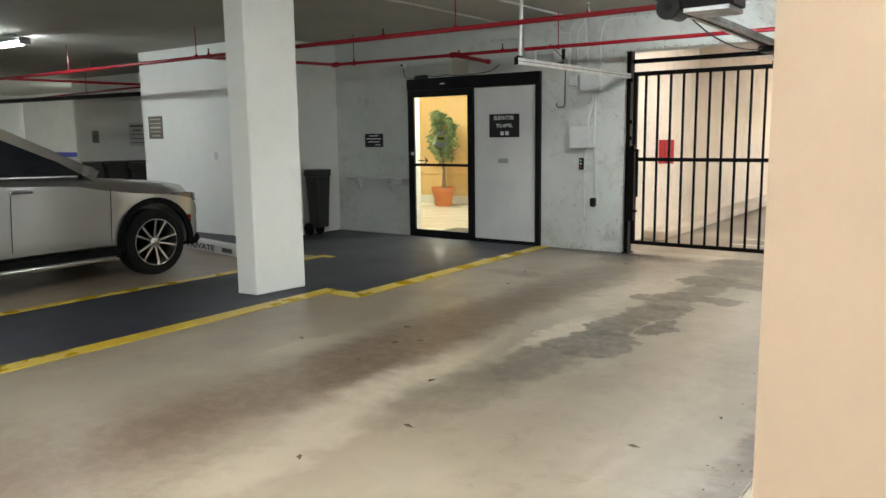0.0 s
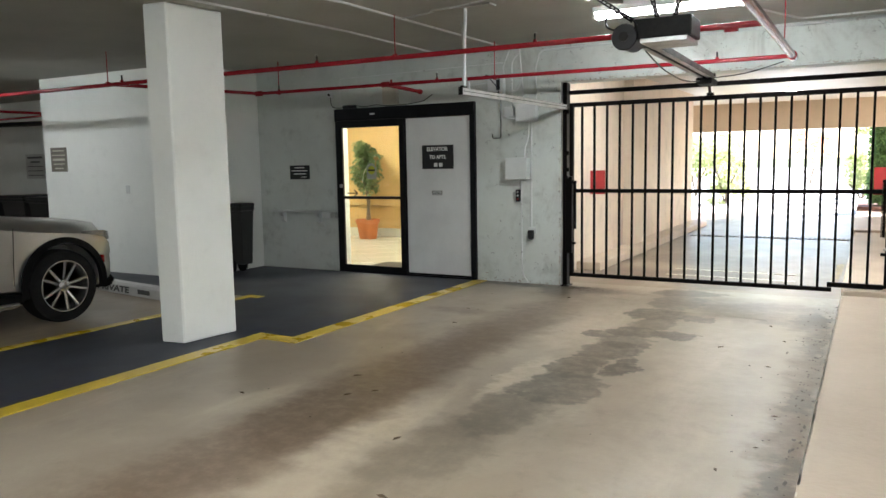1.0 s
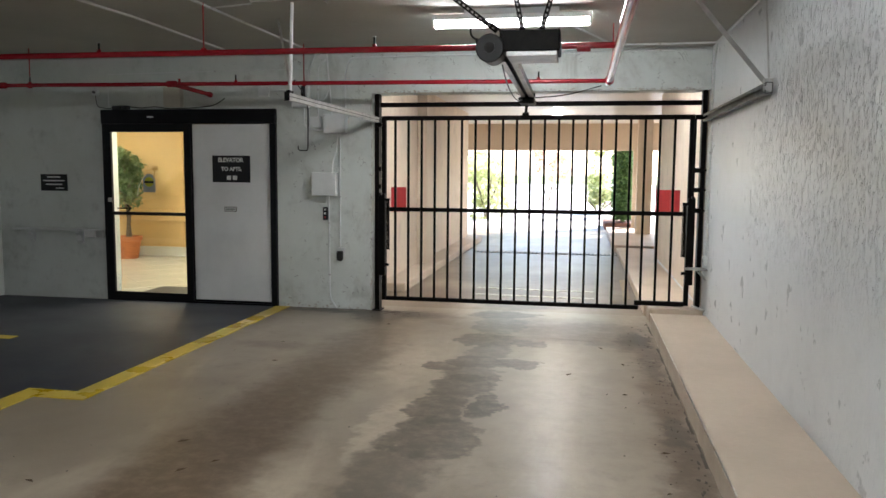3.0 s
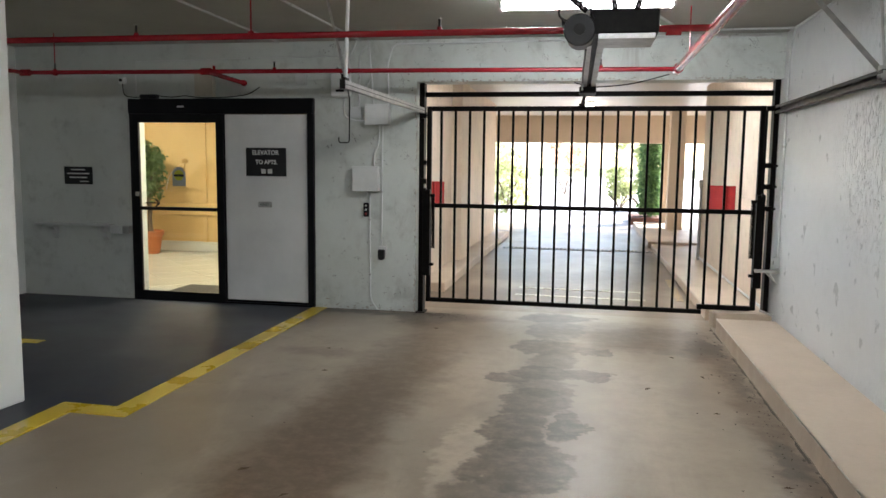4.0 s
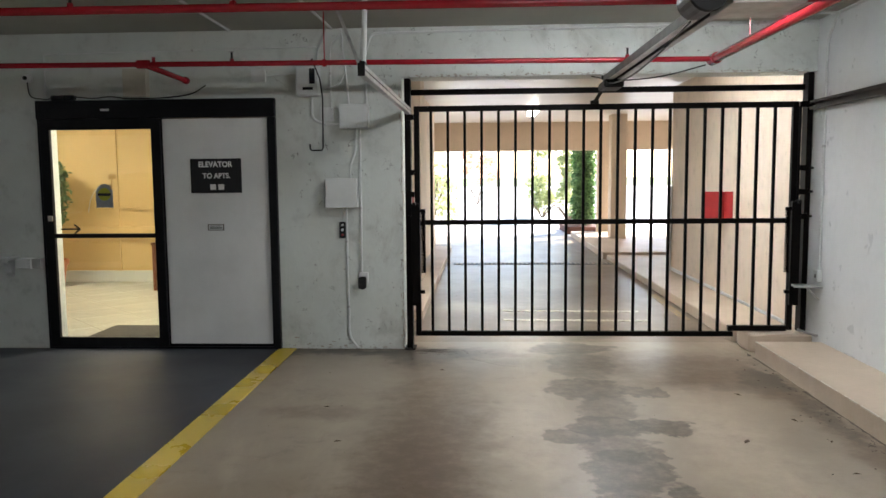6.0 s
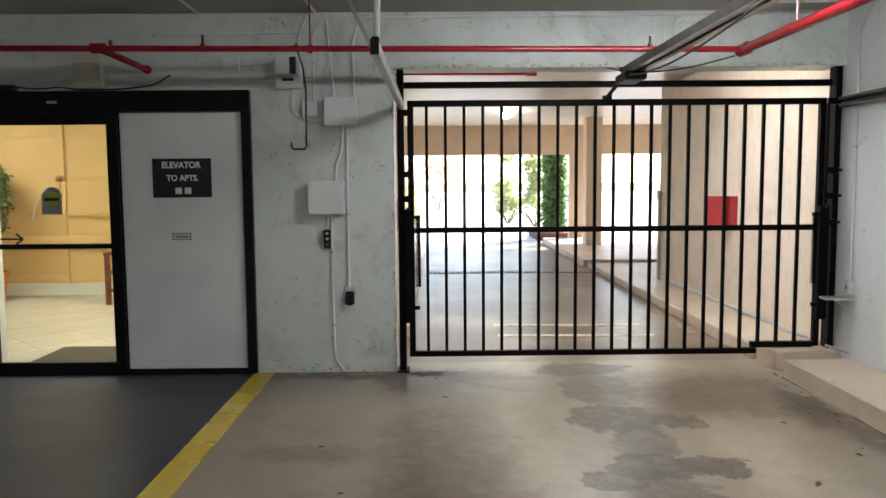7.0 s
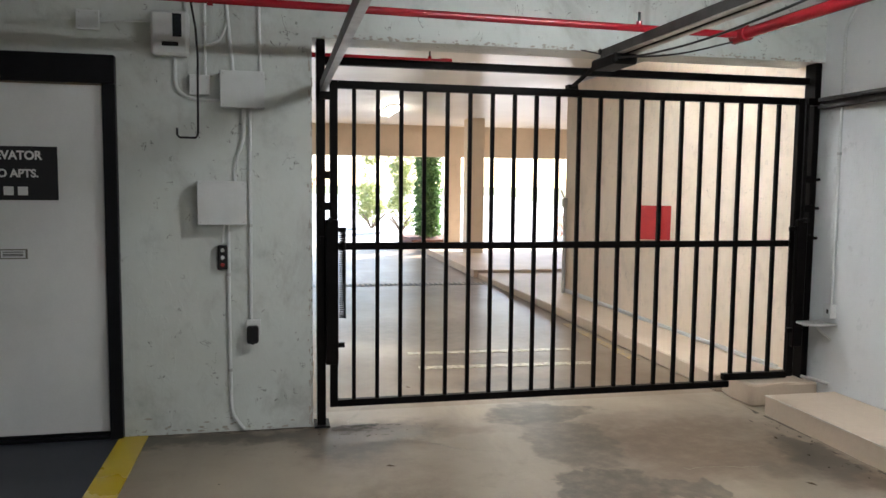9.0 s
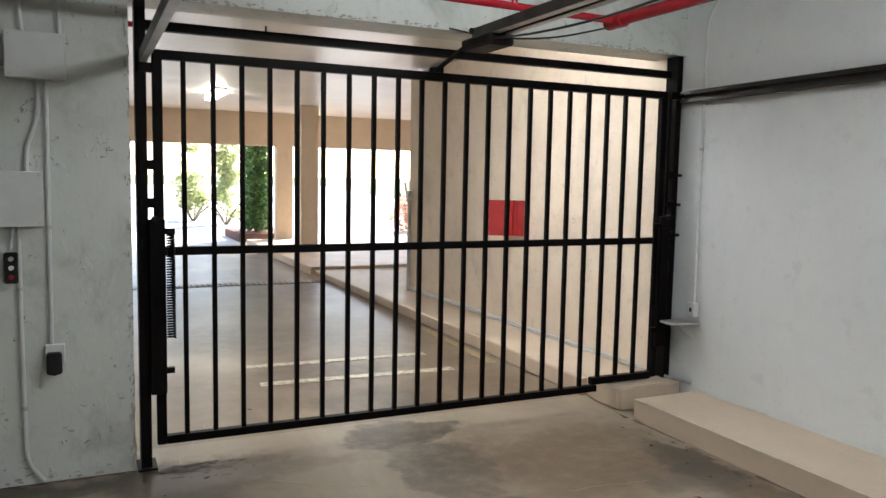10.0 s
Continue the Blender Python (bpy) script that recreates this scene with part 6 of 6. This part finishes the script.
# ---- flakes of dirt at the foot of the gate post, wall and kerb ----
def scab(bm, g, at, u, v, long, wide):
    """One torn flat flake round a point, spread along two directions."""
    n = g.randint(5, 8)
    ring = []
    for k in range(n):
        a, r = 2 * math.pi * k / n, g.uniform(0.5, 1.1)
        ring.append(bm.verts.new(Vector(at) + Vector(u) * (long * r * math.cos(a)) + Vector(v) * (wide * r * math.sin(a))))
    bm.faces.new(ring)


g3 = random.Random(61)
bm = bmesh.new()
for _ in range(70):
    scab(bm, g3, (-3.5 + abs(g3.gauss(0, 0.17)), 9.29 - abs(g3.gauss(0, 0.09)), 0.003), (1, 0, 0), (0, 1, 0), g3.uniform(0.006, 0.04), g3.uniform(0.004, 0.018))
for _ in range(60):
    scab(bm, g3, (g3.uniform(-4.75, -3.66), GY - 0.012 - abs(g3.gauss(0, 0.014)), 0.003), (1, 0, 0), (0, 1, 0), g3.uniform(0.008, 0.045), g3.uniform(0.003, 0.008))
solid("floor_scabs", bm, GRIME, "black flaked dirt round the foot of the gate post", "dirt", "stuff")
bm = bmesh.new()
for _ in range(60):
    y = g3.uniform(1.8, 9.0)
    scab(bm, g3, (-0.59 - abs(g3.gauss(0, 0.06)), y, 0.003), (0, 1, 0), (1, 0, 0), g3.uniform(0.006, 0.04), g3.uniform(0.004, 0.016))
solid("floor_scabs", bm, GRIME, "dark flakes of dirt along the kerb foot", "dirt", "stuff")
bm = bmesh.new()
for _ in range(90):
    z = g3.uniform(0.02, 2.5) if g3.random() < 0.6 else abs(g3.gauss(0, 0.25)) + 0.01
    scab(bm, g3, (-3.668 - abs(g3.gauss(0, 0.012)), GY - 0.0015, z), (0, 0, 1), (1, 0, 0), g3.uniform(0.004, 0.03), g3.uniform(0.002, 0.009))
for _ in range(26):
    scab(bm, g3, (g3.uniform(-4.75, -3.7), GY - 0.0015, abs(g3.gauss(0, 0.05)) + 0.005), (1, 0, 0), (0, 0, 1), g3.uniform(0.006, 0.03), g3.uniform(0.003, 0.012))
solid("trim_peeling_edge", bm, CONCRETE, "peeled paint and bare concrete at the wall edge by the gate", "trim", "stuff")

# ---- lobby floor tiles, laid diagonally ----
bm = box(-0.296, -0.296, 0, 0.296, 0.296, 0.006)
bmesh.ops.bevel(bm, geom=[e for e in bm.edges if e.verts[0].co.z > 0.001 and e.verts[1].co.z > 0.001], offset=0.003, segments=1, affect="EDGES")
tile_mesh = bpy.data.meshes.new("tile")
bm.to_mesh(tile_mesh)
bm.free()
tile_mesh.materials.append(TILE)
for i in range(-9, 10):
    for j in range(-9, 10):
        x, y = -7.6 + 0.6 * (i - j) * 0.7071, 12.0 + 0.6 * (i + j) * 0.7071
        if -11.0 < x < -4.9 and GY + 0.72 < y < LB - 0.44:
            o = new("tile", tile_mesh)
            o.parent = lobby_floor
            o.matrix_basis = pose(x, y, 0.0, 0, 0, 45)
